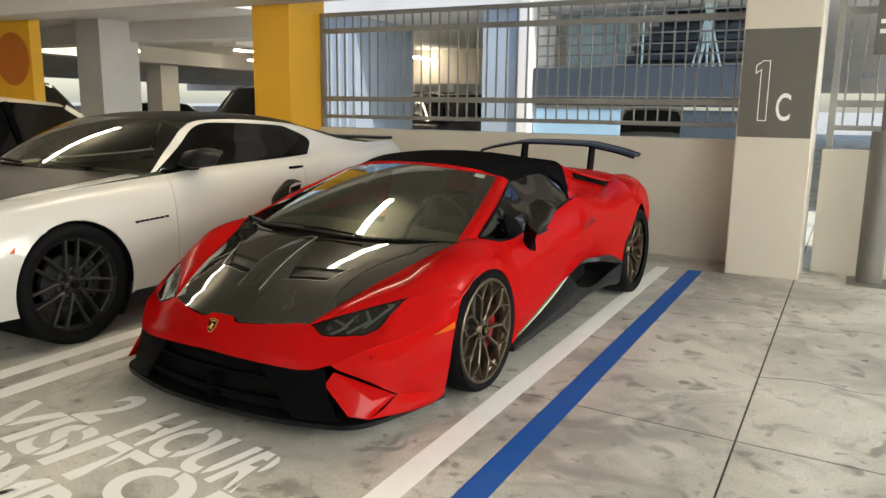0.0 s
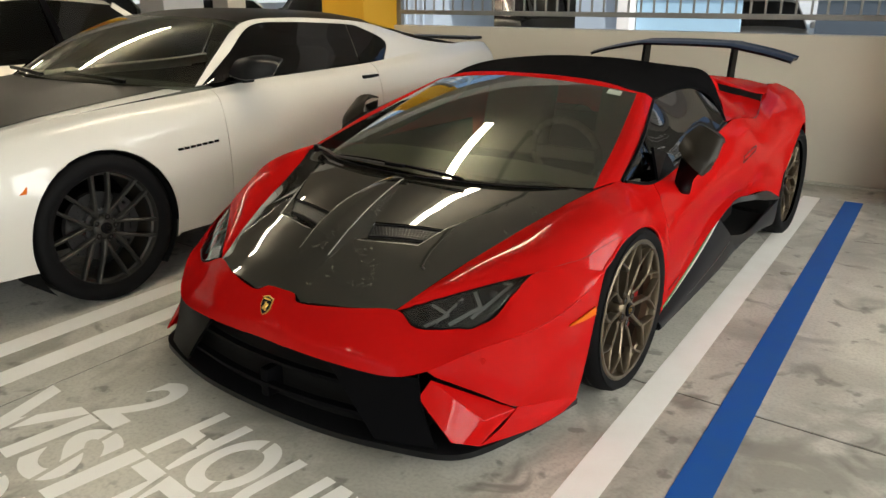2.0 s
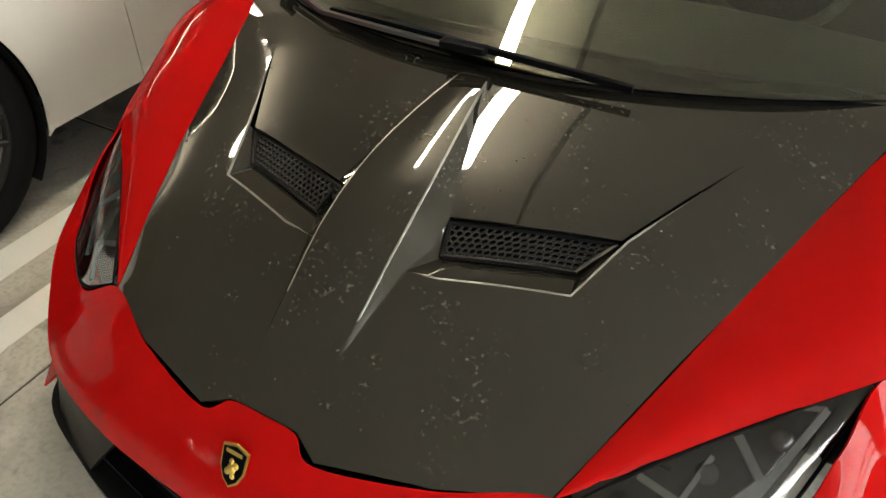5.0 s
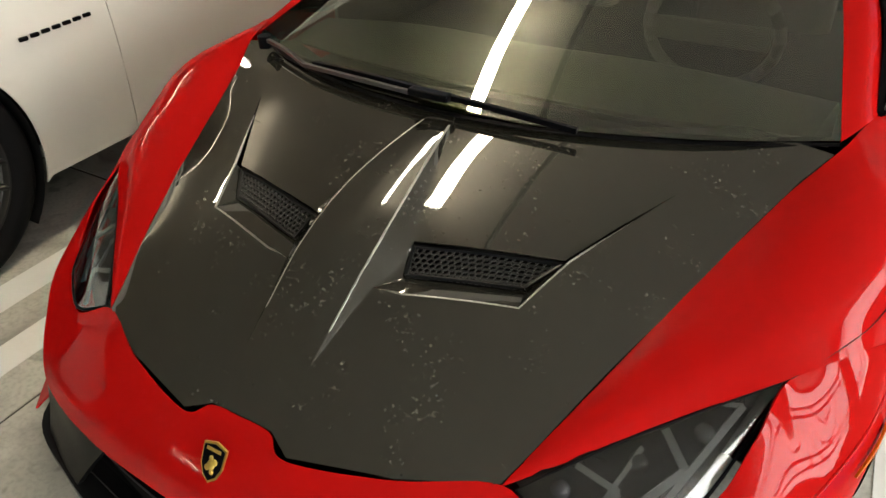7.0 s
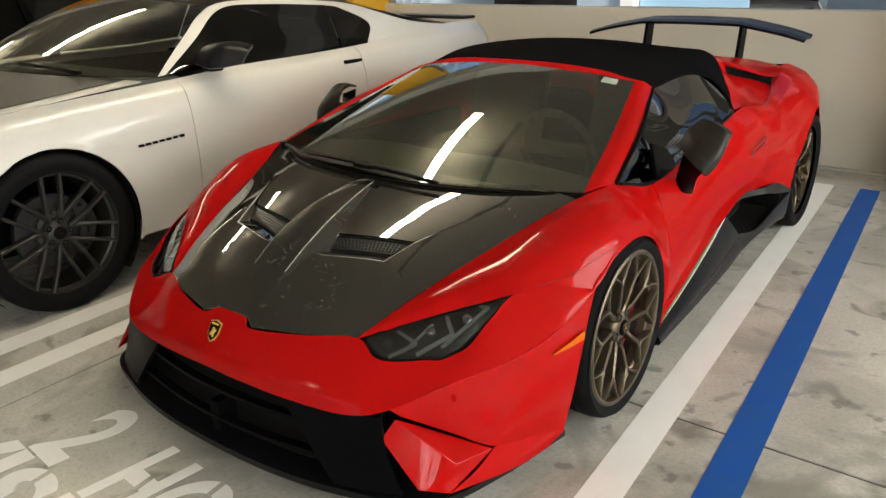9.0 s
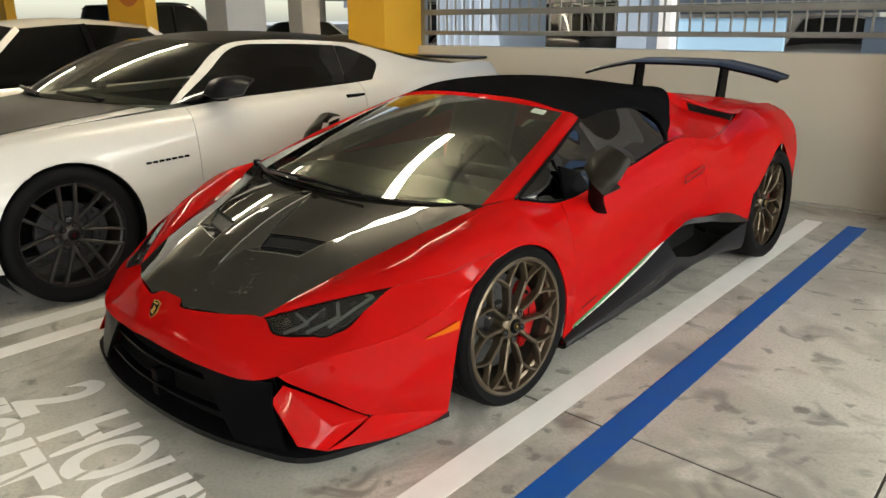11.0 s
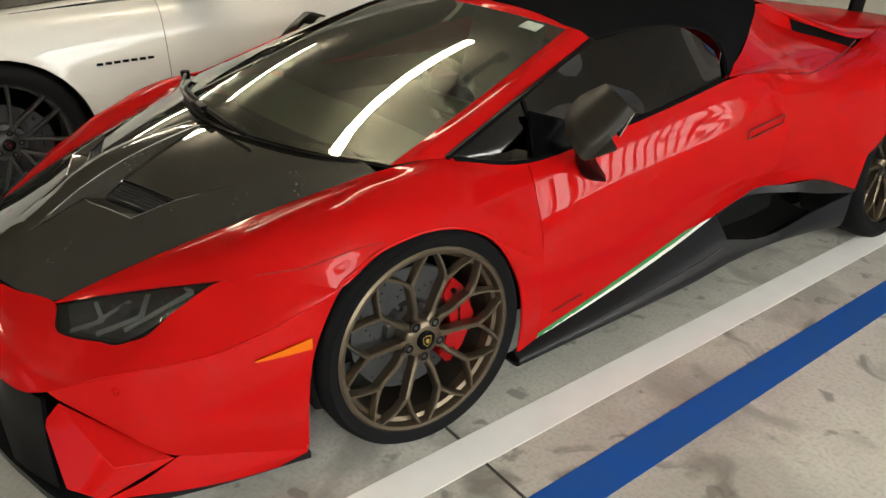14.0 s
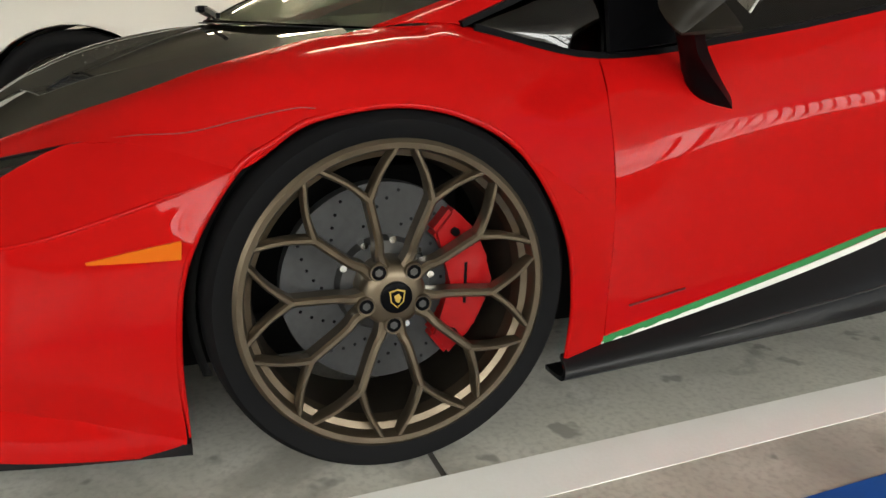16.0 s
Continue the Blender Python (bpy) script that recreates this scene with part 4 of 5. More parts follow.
hood = panel("bonnet", [spine, blade, wall_in, nose_side, lip, outer, top_plate], M_CARBON, car, "black lacquered carbon-fibre bonnet with two vents", both=True, weld=.0008, smooth=14, thick=.005)
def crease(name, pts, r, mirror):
    """A fine rounded edge along a crease of the bonnet, its highlight put into the colour."""
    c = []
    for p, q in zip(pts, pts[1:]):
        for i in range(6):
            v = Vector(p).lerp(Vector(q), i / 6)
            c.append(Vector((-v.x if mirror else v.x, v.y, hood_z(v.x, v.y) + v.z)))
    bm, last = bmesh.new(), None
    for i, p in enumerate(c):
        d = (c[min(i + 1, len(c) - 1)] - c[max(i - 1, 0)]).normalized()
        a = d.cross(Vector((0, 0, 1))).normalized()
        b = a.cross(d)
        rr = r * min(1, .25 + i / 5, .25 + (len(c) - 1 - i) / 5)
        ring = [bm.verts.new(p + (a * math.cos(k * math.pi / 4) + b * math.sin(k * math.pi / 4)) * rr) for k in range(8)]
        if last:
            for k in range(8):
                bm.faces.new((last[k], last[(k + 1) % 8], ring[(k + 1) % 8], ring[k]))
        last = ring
    return part(name, bm, M_GLINT, hood, "", True)


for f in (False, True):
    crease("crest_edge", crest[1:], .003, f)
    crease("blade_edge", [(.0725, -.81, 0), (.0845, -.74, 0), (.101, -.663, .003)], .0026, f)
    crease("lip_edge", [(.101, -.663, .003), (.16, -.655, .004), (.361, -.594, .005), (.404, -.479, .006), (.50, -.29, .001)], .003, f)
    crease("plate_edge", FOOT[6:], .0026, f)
for f in (False, True):
    fr = hood_patch([[(.101, -.663, .003), (.16, -.655, .004), (.361, -.594, .005)], [(.130, -.606, -.024), (.185, -.592, -.024), (.347, -.541, -.024)]], 6, 3)
    s_in = hood_patch([[(.101, -.663, .003), (.112, -.60, -.014), (.117, -.548, -.004)], [(.1015, -.662, .002), (.130, -.606, -.024), (.119, -.548, -.018)]], 4, 3)
    s_out = hood_patch([[(.361, -.594, .005), (.404, -.479, .006)], [(.347, -.541, -.024), (.392, -.472, -.016)]], 6, 3)
    panel("vent_recess", [fr, s_out, s_in], M_CARBON, hood, "", mirror=f, thick=.003, smooth=20)
    vent = panel("vent_backing", [hood_patch([[(.12, -.62, -.036), (.36, -.56, -.036)], [(.112, -.53, -.034), (.40, -.455, -.034)]], 4, 3)], M_DARK, hood, "", mirror=f)
    V00, V10, V01, V11 = Vector((.134, -.603)), Vector((.346, -.540)), Vector((.121, -.552)), Vector((.388, -.476))
    def vent_pt(u, v, rise):
        p = V00.lerp(V10, u).lerp(V01.lerp(V11, u), v)
        return Vector((p.x, p.y, hood_z(p.x, p.y) - .020 + .008 * v + rise))
    bm = bmesh.new()
    for i in range(19):
        for j in range(6):
            c = vent_pt((i + .5 * (j % 2) + .35) / 19.2, (j + .5) / 6, 0)
            e1, e2 = Vector((.0070, .0019, 0)), Vector((-.0006, .0068, .0035))
            ring_o = [c + (e1 * math.cos(k * math.pi / 3) + e2 * math.sin(k * math.pi / 3)) * 1.06 for k in range(6)]
            ring_i = [c + (p - c) * .72 for p in ring_o]
            vo, vi = [[bm.verts.new((-p.x if f else p.x, p.y, p.z)) for p in r] for r in (ring_o, ring_i)]
            for k in range(6):
                bm.faces.new((vo[k], vo[(k + 1) % 6], vi[(k + 1) % 6], vi[k]))
    mesh_ob = part("vent_mesh", bm, M_MESH, hood, "black honeycomb vent mesh")
    so = mesh_ob.modifiers.new("thickness", "SOLIDIFY")
    so.thickness = .004
    ringp = [vent_pt(u, v, .002) for u, v in ((0, 0), (.5, 0), (1, 0), (1, .5), (1, 1), (.5, 1), (0, 1), (0, .5), (0, 0))]
    for a, b in ((0, 2), (2, 4), (4, 6), (6, 8)):
        strip("vent_frame", ringp[a:b + 1], .006, .006, M_SATIN, hood, 3, f)

# badge
bm = bmesh.new()
sh = [(-.026, .030), (0, .037), (.026, .030), (.024, -.006), (.014, -.026), (0, -.036), (-.014, -.026), (-.024, -.006)]
BADGE = Matrix.Translation((0, -1.0065, .4535)) @ Euler((radians(58), 0, 0)).to_matrix().to_4x4()
for grow, z0, z1, mm, nm in ((1.0, 0, .004, M_GOLD, "badge_rim"), (.88, .001, .0055, M_BLACK, "badge_field")):
    bm = bmesh.new()
    lo, hi = [bm.verts.new((x * grow, y * grow, z0)) for x, y in sh], [bm.verts.new((x * grow, y * grow, z1)) for x, y in sh]
    bm.faces.new(lo), bm.faces.new(hi[::-1])
    for i in range(8):
        bm.faces.new((lo[i], hi[i], hi[(i + 1) % 8], lo[(i + 1) % 8]))
    part(nm, bm, mm, car, "gold-edged black shield badge", m=BADGE)
bm = bmesh.new()
for x, y, r in ((0, -.004, .009), (.007, .003, .006), (-.007, -.010, .006), (.004, -.015, .005), (-.002, .008, .005)):
    bmesh.ops.create_uvsphere(bm, u_segments=10, v_segments=6, radius=r, matrix=Matrix.Translation((x, y, .0055)) @ Matrix.Diagonal((1, 1, .35, 1)))
box(-.016, .016, .020, .026, .005, .0065, bm=bm)
part("badge_emblem", bm, M_GOLD, car, "gold relief emblem", m=BADGE)

# side marker reflectors
sides("side_marker", [surf([[(.930, -.490, .434), (.950, -.42, .452), (.960, -.350, .466)], [(.931, -.488, .430), (.951, -.42, .434), (.961, -.352, .436)]], 4, 3)], M_AMBER, car, "amber side marker reflector", thick=.004)
for x, y, z in ((.769, -.781, .372), (-.769, -.781, .372)):
    part("parking_sensor", rod((x, y + .004, z), (x * 1.004, y - .006, z), .011, 20), M_RED, car)

# cabin glass, pillars, header
WB = [(0, -.235, .795), (.25, -.208, .794), (.52, -.116, .790), (.755, .015, .785)]
WM = [(0, .20, .985), (.24, .225, .976), (.48, .301, .953), (.675, .40, .919)]
WT = [(0, .69, 1.118), (.22, .709, 1.109), (.42, .760, 1.088), (.572, .82, 1.060)]
def bent(rows, k, nu, nv):
    """A sheet bent in one even sweep from the first of three rows through the second, at k of the way, to the third."""
    cols = list(zip(*[curve(r, nu) for r in rows]))
    return [[p * ((t - k) * (t - 1) / k) + q * (t * (t - 1) / (k * (k - 1))) + r * (t * (t - k) / (1 - k)) for p, q, r in cols] for t in [i / nv for i in range(nv + 1)]]
screen = bent([WB, WM, WT], .485, 8, 16)
panel("windscreen", [screen], M_WINDSCREEN, car, "dark tinted windscreen with reflections", both=True, thick=.005)
band = surf([[(x * 1.0, y - .012, z - .004) for x, y, z in WB], [tuple(Vector(a).lerp(Vector(b), .045) + Vector((0, .004, -.008))) for a, b in zip(WB, WM)]], 6, 2)
panel("screen_band", [band], M_BLACK, car, "", both=True, thick=.002)
for f in (False, True):
    panel("pillar", [surf([[(.755, .012, .787), (.675, .397, .918), (.572, .82, 1.06)], [(.785, .08, .797), (.715, .43, .925), (.602, .845, 1.06)], [(.802, .165, .794), (.745, .47, .912), (.632, .875, 1.032)]], 10, 4)], M_RED, car, "red windscreen pillar", mirror=f)
panel("header_rail", [surf([WT, [(0, .72, 1.128), (.22, .73, 1.122), (.43, .778, 1.098), (.600, .85, 1.058)], [(0, .745, 1.130), (.22, .757, 1.125), (.44, .81, 1.098), (.632, .876, 1.030)]], 6, 4)], M_RED, car, "red windscreen header rail", both=True)

# soft top
R0 = [(0, .748, 1.131), (.22, .76, 1.126), (.44, .813, 1.099), (.632, .880, 1.031)]
R1 = [(0, 1.05, 1.170), (.25, 1.06, 1.163), (.49, 1.08, 1.130), (.668, 1.10, 1.060)]
R2 = [(0, 1.38, 1.172), (.26, 1.38, 1.163), (.51, 1.36, 1.125), (.705, 1.335, 1.040)]
R3 = [(0, 1.70, 1.140), (.26, 1.69, 1.132), (.52, 1.65, 1.098), (.765, 1.40, .978)]
R4 = [(0, 2.05, 1.085), (.26, 2.04, 1.082), (.54, 1.91, 1.070), (.842, 1.36, .882)]
panel("soft_top", [surf([R0, R1, R2, R3, R4], 8, 7)], M_FABRIC, car, "black canvas soft top, closed", both=True, thick=.012)
for f in (False, True):
    sg = surf([[(.802, .168, .792), (.768, .33, .86), (.755, .47, .910), (.700, .68, .975), (.632, .878, 1.028), (.665, 1.10, 1.055), (.70, 1.26, 1.045), (.768, 1.36, .968)],
               [(.806, .19, .79), (.812, .33, .80), (.81, .47, .82), (.787, .7, .86), (.765, .9, .905), (.775, 1.1, .93), (.80, 1.24, .93), (.815, 1.34, .925)],
               [(.808, .20, .788), (.822, .33, .765), (.828, .46, .742), (.832, .70, .772), (.838, .90, .803), (.845, 1.1, .84), (.851, 1.22, .863), (.852, 1.31, .884)]], 5, 5)
    panel("side_window", [sg], M_TINTED, car, "dark tinted side window", mirror=f, thick=.004)
    strip("window_divider", [(.758, .475, .905), (.795, .475, .83), (.83, .47, .742)], .018, .012, M_BLACK, car, 4, f, (0, 1, 0))
    strip("window_seal", [(.810, .19, .790), (.829, .45, .742), (.836, .80, .785), (.848, 1.1, .84), (.854, 1.32, .887)], .014, .012, M_BLACK, car, 6, f)
    strip("window_edge", [(.806, .165, .795), (.757, .468, .914), (.636, .874, 1.031)], .012, .012, M_BLACK, car, 6, f)

# doors and rear quarters
D0 = [(.828, .445, .736), (.836, .80, .783), (.848, 1.1, .838), (.862, 1.40, .893), (.872, 1.56, .882)]
D1 = [(.874, .445, .655), (.878, .80, .70), (.892, 1.15, .745), (.912, 1.45, .79), (.915, 1.60, .80)]
D2 = [(.912, .445, .545), (.908, .80, .60), (.918, 1.15, .64), (.938, 1.47, .66), (.944, 1.64, .67)]
D3 = [(.928, .445, .42), (.908, .80, .46), (.898, 1.15, .50), (.912, 1.45, .53), (.932, 1.63, .545)]
D4 = [(.924, .445, .28), (.903, .80, .335), (.882, 1.15, .40), (.882, 1.42, .455), (.903, 1.60, .48)]
D5 = [(.92, .447, .168), (.898, .80, .232), (.873, 1.15, .302), (.857, 1.40, .362), (.868, 1.58, .42)]
Q0 = [(.872, 1.56, .882), (.848, 1.92, .842), (.770, 2.30, .878), (.708, 2.62, .940), (.67, 3.0, .928), (.62, 3.28, .90), (.50, 3.45, .875)]
Q1 = [(.915, 1.60, .80), (.901, 1.93, .785), (.852, 2.27, .850), (.81, 2.62, .905), (.785, 3.0, .885), (.73, 3.29, .85), (.60, 3.47, .82)]
Q2 = [(.944, 1.64, .67), (.940, 1.95, .69), (.922, 2.25, .78), (.905, 2.62, .835), (.865, 3.02, .80), (.80, 3.31, .75), (.66, 3.48, .71)]
Q3 = [(.932, 1.63, .545), (.952, 1.95, .62), (.962, 2.25, .665), (.955, 2.62, .755), (.905, 3.0, .66), (.83, 3.32, .60), (.68, 3.485, .57)]
Q4 = [(.903, 1.60, .48), (.935, 1.95, .50), (.965, 2.262, .475), (.966, 2.62, .733), (.925, 2.965, .51), (.83, 3.31, .48), (.68, 3.48, .45)]
DM = [tuple((Vector(a) + Vector(b)) / 2 + Vector((.004, 0, .002))) for a, b in zip(D0, D1)]
QM = [DM[-1], (.877, 1.925, .815), (.814, 2.285, .867), (.758, 2.62, .925), (.73, 3.0, .907), (.68, 3.285, .876), (.552, 3.46, .849)]
FLOW = [a + b[1:] for a, b in ((D0, Q0), (DM, QM), (D1, Q1), (D2, Q2), (D3, Q3), (D4, Q4))]
low = D5 + [tuple(2 * Vector(D5[-1]) - Vector(D5[-2]))]
sides("door", [surf([r[:6] for r in FLOW] + [low], 8, 6, 0, 4)], M_RED, car, "glossy red door with stripe along its foot", gap=.002)
sides("rear_quarter", [surf(FLOW[:3], 8, 6, 4), surf(FLOW[2:], 8, 6, 4), surf([[(.903, 1.60, .48), (.935, 1.95, .50), (.965, 2.262, .475)], [(.868, 1.58, .42), (.93, 1.93, .42), (.958, 2.235, .318)]], 8, 4), surf([[(.925, 2.965, .51), (.83, 3.31, .48), (.68, 3.48, .45)], [(.92, 2.985, .33), (.82, 3.32, .28), (.66, 3.46, .25)]], 6, 4)], M_RED, car, "glossy red rear quarter over the wheel", weld=.004, smooth=24)
panel("rear_deck", [surf([[(0, 2.03, 1.075), (.3, 2.03, 1.07), (.43, 2.12, 1.053), (.515, 2.22, .990)], [(0, 2.4, 1.025), (.3, 2.4, 1.016), (.55, 2.37, .985), (.752, 2.38, .922)], [(0, 2.9, .97), (.3, 2.9, .965), (.5, 2.85, .957), (.692, 2.72, .942)], [(0, 3.48, .90), (.25, 3.48, .895), (.4, 3.46, .885), (.50, 3.44, .872)]], 6, 6)], M_RED, car, "red engine deck", both=True)
for f in (False, True):
    panel("shoulder_panel", [surf([[(.535, 1.90, 1.065), (.66, 1.72, 1.0), (.76, 1.54, .945), (.838, 1.35, .884)], [(.53, 2.06, .985), (.68, 2.00, .922), (.782, 1.78, .893), (.858, 1.47, .890)], [(.53, 2.24, .935), (.748, 2.37, .876), (.848, 1.92, .844), (.872, 1.56, .882)]], 6, 5),
                             surf([[(.535, 1.90, 1.068), (.495, 2.06, 1.055), (.515, 2.22, .990)], [(.535, 1.90, 1.062), (.53, 2.06, .985), (.53, 2.24, .935)]], 5, 4)], M_RED, car, "red shoulder channel in front of the air intake", mirror=f, smooth=30)
    panel("air_intake", [surf([[(.513, 2.225, .985), (.64, 2.31, .955), (.75, 2.385, .918)], [(.53, 2.245, .932), (.645, 2.33, .902), (.750, 2.38, .868)]], 6, 3)], M_DARK, car, "black shoulder air intake", mirror=f, thick=.004)
    # dark strip paints the shade along the fold, where the panel has no joint
    strip("fold_shade", [(.752, 2.372, .914), (.800, 2.17, .868), (.848, 1.93, .846), (.862, 1.80, .852)], .004, .003, M_DARKRED, car, 6, f)
panel("tail_panel", [surf([[(0, 3.50, .90), (.3, 3.49, .89), (.50, 3.45, .875)], [(0, 3.53, .65), (.4, 3.52, .65), (.66, 3.485, .66)], [(0, 3.50, .30), (.4, 3.49, .28), (.66, 3.46, .25)]], 5, 5)], M_BLACK, car, "", both=True)

# rear wing
WG = [(0, 1.163), (.30, 1.158), (.37, 1.150), (.60, 1.106), (.748, 1.066)]
wing = panel("rear_wing", [surf([[(x, 3.00 + .06 * (x / .76) ** 2, z) for x, z in WG], [(x, 3.08 + .05 * (x / .76) ** 2, z + .016) for x, z in WG], [(x, 3.20 + .02 * (x / .76) ** 2, z + .014) for x, z in WG], [(x, 3.28 - .02 * (x / .76) ** 2, z + .024) for x, z in WG]], 6, 5)], M_GLOSSBLACK, car, "black carbon rear wing", both=True, thick=.018)
for f in (-1, 1):
    part("wing_post", prism([(3.07, .90), (3.19, .90), (3.23, 1.165), (3.12, 1.165)], f * .33 - .011, f * .33 + .011), M_BLACK, wing)

# sills, scoops and stripes
for f in (False, True):
    panel("side_sill", [surf([[(.918, .350, .160), (.9, .80, .228), (.876, 1.15, .297), (.855, 1.40, .355)], [(.948, .345, .145), (.945, .80, .192), (.93, 1.15, .237), (.92, 1.40, .278)], [(.95, .338, .125), (.957, .80, .155), (.953, 1.15, .173), (.945, 1.40, .195)], [(.88, .34, .12), (.88, .80, .155), (.87, 1.15, .175), (.86, 1.40, .2)]], 6, 4),
                        surf([[(.92, 1.40, .278), (.945, 1.62, .245), (.962, 1.9, .29), (.966, 2.20, .318)], [(.945, 1.40, .195), (.952, 1.62, .21), (.955, 1.9, .20), (.952, 2.19, .165)], [(.86, 1.40, .2), (.86, 1.62, .21), (.87, 1.9, .20), (.88, 2.18, .165)]], 6, 4),
                        surf([[(.853, 1.40, .365), (.86, 1.56, .43), (.93, 1.75, .435), (.955, 1.95, .42), (.962, 2.235, .322)], [(.85, 1.42, .355), (.868, 1.57, .405), (.94, 1.75, .405), (.965, 1.93, .37), (.967, 2.2, .318)]], 6, 3)], M_SATIN, car, "satin black side sill with air scoop", mirror=f, thick=.01, weld=.001, smooth=35)
    # lighter metal strips stand for the highlights on the sill's two creases
    for dz in (0, .028):
        strip("sill_crease_glint", [(.950, .42, .137 + dz * .3), (.9525, .80, .1735 + dz * .6), (.9435, 1.15, .205 + dz * .8), (.935, 1.36, .232 + dz)], .004, .003, M_DARKMETAL, car, 6, f)
    panel("scoop_liner", [surf([[(.86, 1.40, .36), (.80, 1.70, .43), (.80, 1.95, .42)], [(.80, 1.40, .24), (.72, 1.75, .26), (.74, 2.0, .28)], [(.915, 1.38, .27), (.94, 1.65, .237), (.955, 1.92, .285)]], 5, 5)], M_DARK, car, "", mirror=f)
    for dz, mm, h in ((.024, M_GREEN, .016), (.008, M_STRIPE, .015)):
        strip("side_stripe", [(.923, .36, .150 + dz * .6), (.9215, .447, .166 + dz * .7), (.9015, .80, .229 + dz), (.8775, 1.15, .299 + dz * 1.15), (.8565, 1.40, .360 + dz * 1.2), (.850, 1.50, .385 + dz * 1.2)], .003, h, mm, car, 6, f)

for f in (False, True):
    strip("script_bar", [(.9245, .50, .252), (.921, .57, .262), (.917, .64, .272)], .003, .0035, M_DARKRED, car, 4, f, label="small dark script lettering bar")
    handle = [(.9485, 1.385, .680), (.9505, 1.585, .712), (.9500, 1.590, .742), (.9470, 1.390, .712)]
    for p, q in zip(handle, handle[1:] + handle[:1]):
        strip("door_handle", [p, q], .004, .004, M_DARKRED, car, 2, f)

# wheel wells and floor pan
for cy, rr in ((0, .352), (2.62, .375)):
    for f in (1, -1):
        bm = lathe([(rr, .60 * f), (rr, .905 * f), (rr - .016, .918 * f)], 48, None, -20, 200)
        bmesh.ops.translate(bm, verts=bm.verts[:], vec=(0, cy, .33 if cy == 0 else .348))
        part("wheel_liner", bm, M_DARK, car, "", True)
for f in (-1, 1):
    part("door_trim", box(f * .79 - .008, f * .79 + .008, .40, 1.45, .60, .755, .004), M_DARK, car)
part("floor_pan", box(-.6, .6, -.85, 3.4, .10, .2), M_DARK, car)
part("cabin_tub", box(-.78, .78, .25, 1.9, .2, .62), M_DARK, car)
part("bulkhead", box(-.7, .7, 1.52, 1.60, .2, .84), M_DARK, car)
part("front_tub", box(-.58, .58, -.72, .25, .2, .50), M_DARK, car)
panel("dashboard", [surf([[(0, -.05, .78), (.35, -.03, .775), (.70, .08, .75)], [(0, .22, .80), (.35, .23, .80), (.72, .30, .75)], [(0, .30, .6), (.35, .30, .6), (.72, .36, .6)]], 5, 5)], M_SEAT, car, "", both=True)
for f in (-1, 1):
    bm = box(f * .37 - .24, f * .37 + .24, .75, 1.25, .42, .55, .05)
    seat = part("seat", bm, M_SEAT, car, "dark leather seat", True)
    bm = box(f * .37 - .22, f * .37 + .22, -.06, .06, 0, .56, .05, m=pose(0, 0, 0))
    bmesh.ops.transform(bm, matrix=pose(0, 1.24, .5, -16), verts=bm.verts[:])
    part("backrest", bm, M_SEAT, seat, "", True)
    part("headrest", box(f * .37 - .11, f * .37 + .11, 1.33, 1.42, .93, 1.07, .035), M_SEAT, seat, "", True)
bm = bmesh.new()
for k in range(24):
    a0, a1 = k * 15, (k + 1) * 15
    rod((.37 + .17 * math.cos(radians(a0)), .52 - .05 * math.sin(radians(a0)), .80 + .16 * math.sin(radians(a0))), (.37 + .17 * math.cos(radians(a1)), .52 - .05 * math.sin(radians(a1)), .80 + .16 * math.sin(radians(a1))), .016, 8, bm=bm)
box(.22, .52, .50, .53, .77, .83, .01, bm=bm)
part("steering_wheel", bm, M_SEAT, car, "", True)

# mirrors
for f in (False, True):
    sg = -1 if f else 1
    mg = surf([[(.895, .525, .885), (.912, .565, .935), (.938, .635, .966)], [(.950, .485, .842), (.968, .505, .885), (.985, .615, .960)], [(1.005, .478, .800), (1.030, .515, .852), (1.035, .620, .930)], [(1.022, .492, .784), (1.046, .550, .838), (1.046, .642, .905)]], 6, 6)
    back = surf([[(.938, .635, .966), (.985, .615, .960), (1.035, .620, .930), (1.046, .642, .905)], [(.93, .70, .945), (.985, .70, .94), (1.03, .695, .915), (1.036, .69, .895)]], 5, 3)
    under = surf([[(.895, .525, .885), (.950, .485, .842), (1.005, .478, .800), (1.022, .492, .784)], [(.905, .64, .86), (.95, .64, .83), (1.0, .63, .80), (1.018, .62, .795)]], 5, 3)
    mir = panel("wing_mirror", [mg, back, under], M_MIRRORCAP, car, "satin black wing mirror housing", mirror=f, thick=.008, smooth=50)
    part("mirror_glass", plate([(sg * .915, .66, .868), (sg * 1.0, .65, .822), (sg * 1.02, .685, .90), (sg * .935, .695, .932)], .006), M_CHROME, mir)
    foot = surf([[(.915, .55, .845), (.955, .53, .825), (1.0, .54, .80)], [(.885, .60, .77), (.915, .585, .755), (.95, .60, .745)], [(.862, .64, .70), (.885, .65, .675), (.895, .72, .655)], [(.858, .70, .655), (.868, .72, .645), (.876, .745, .64)]], 5, 5)
    part_foot = panel("mirror_foot", [foot], M_BLACK, mir, "", mirror=f, thick=.025, smooth=50)
    part("mirror_base", plate([(sg * .80, .46, .885), (sg * .835, .46, .745), (sg * .84, .64, .77), (sg * .81, .60, .84)], .012), M_BLACK, mir)

# wipers, sticker
strip("wiper_arm", [(-.64, -.085, .812), (-.54, -.125, .812), (-.44, -.17, .803)], .010, .009, M_DARKMETAL, car, label="grey metal wiper arm")
strip("wiper_arm", [(-.44, -.17, .803), (-.25, -.215, .817), (-.04, -.238, .820)], .010, .009, M_DARKMETAL, car, label="grey metal wiper arm")
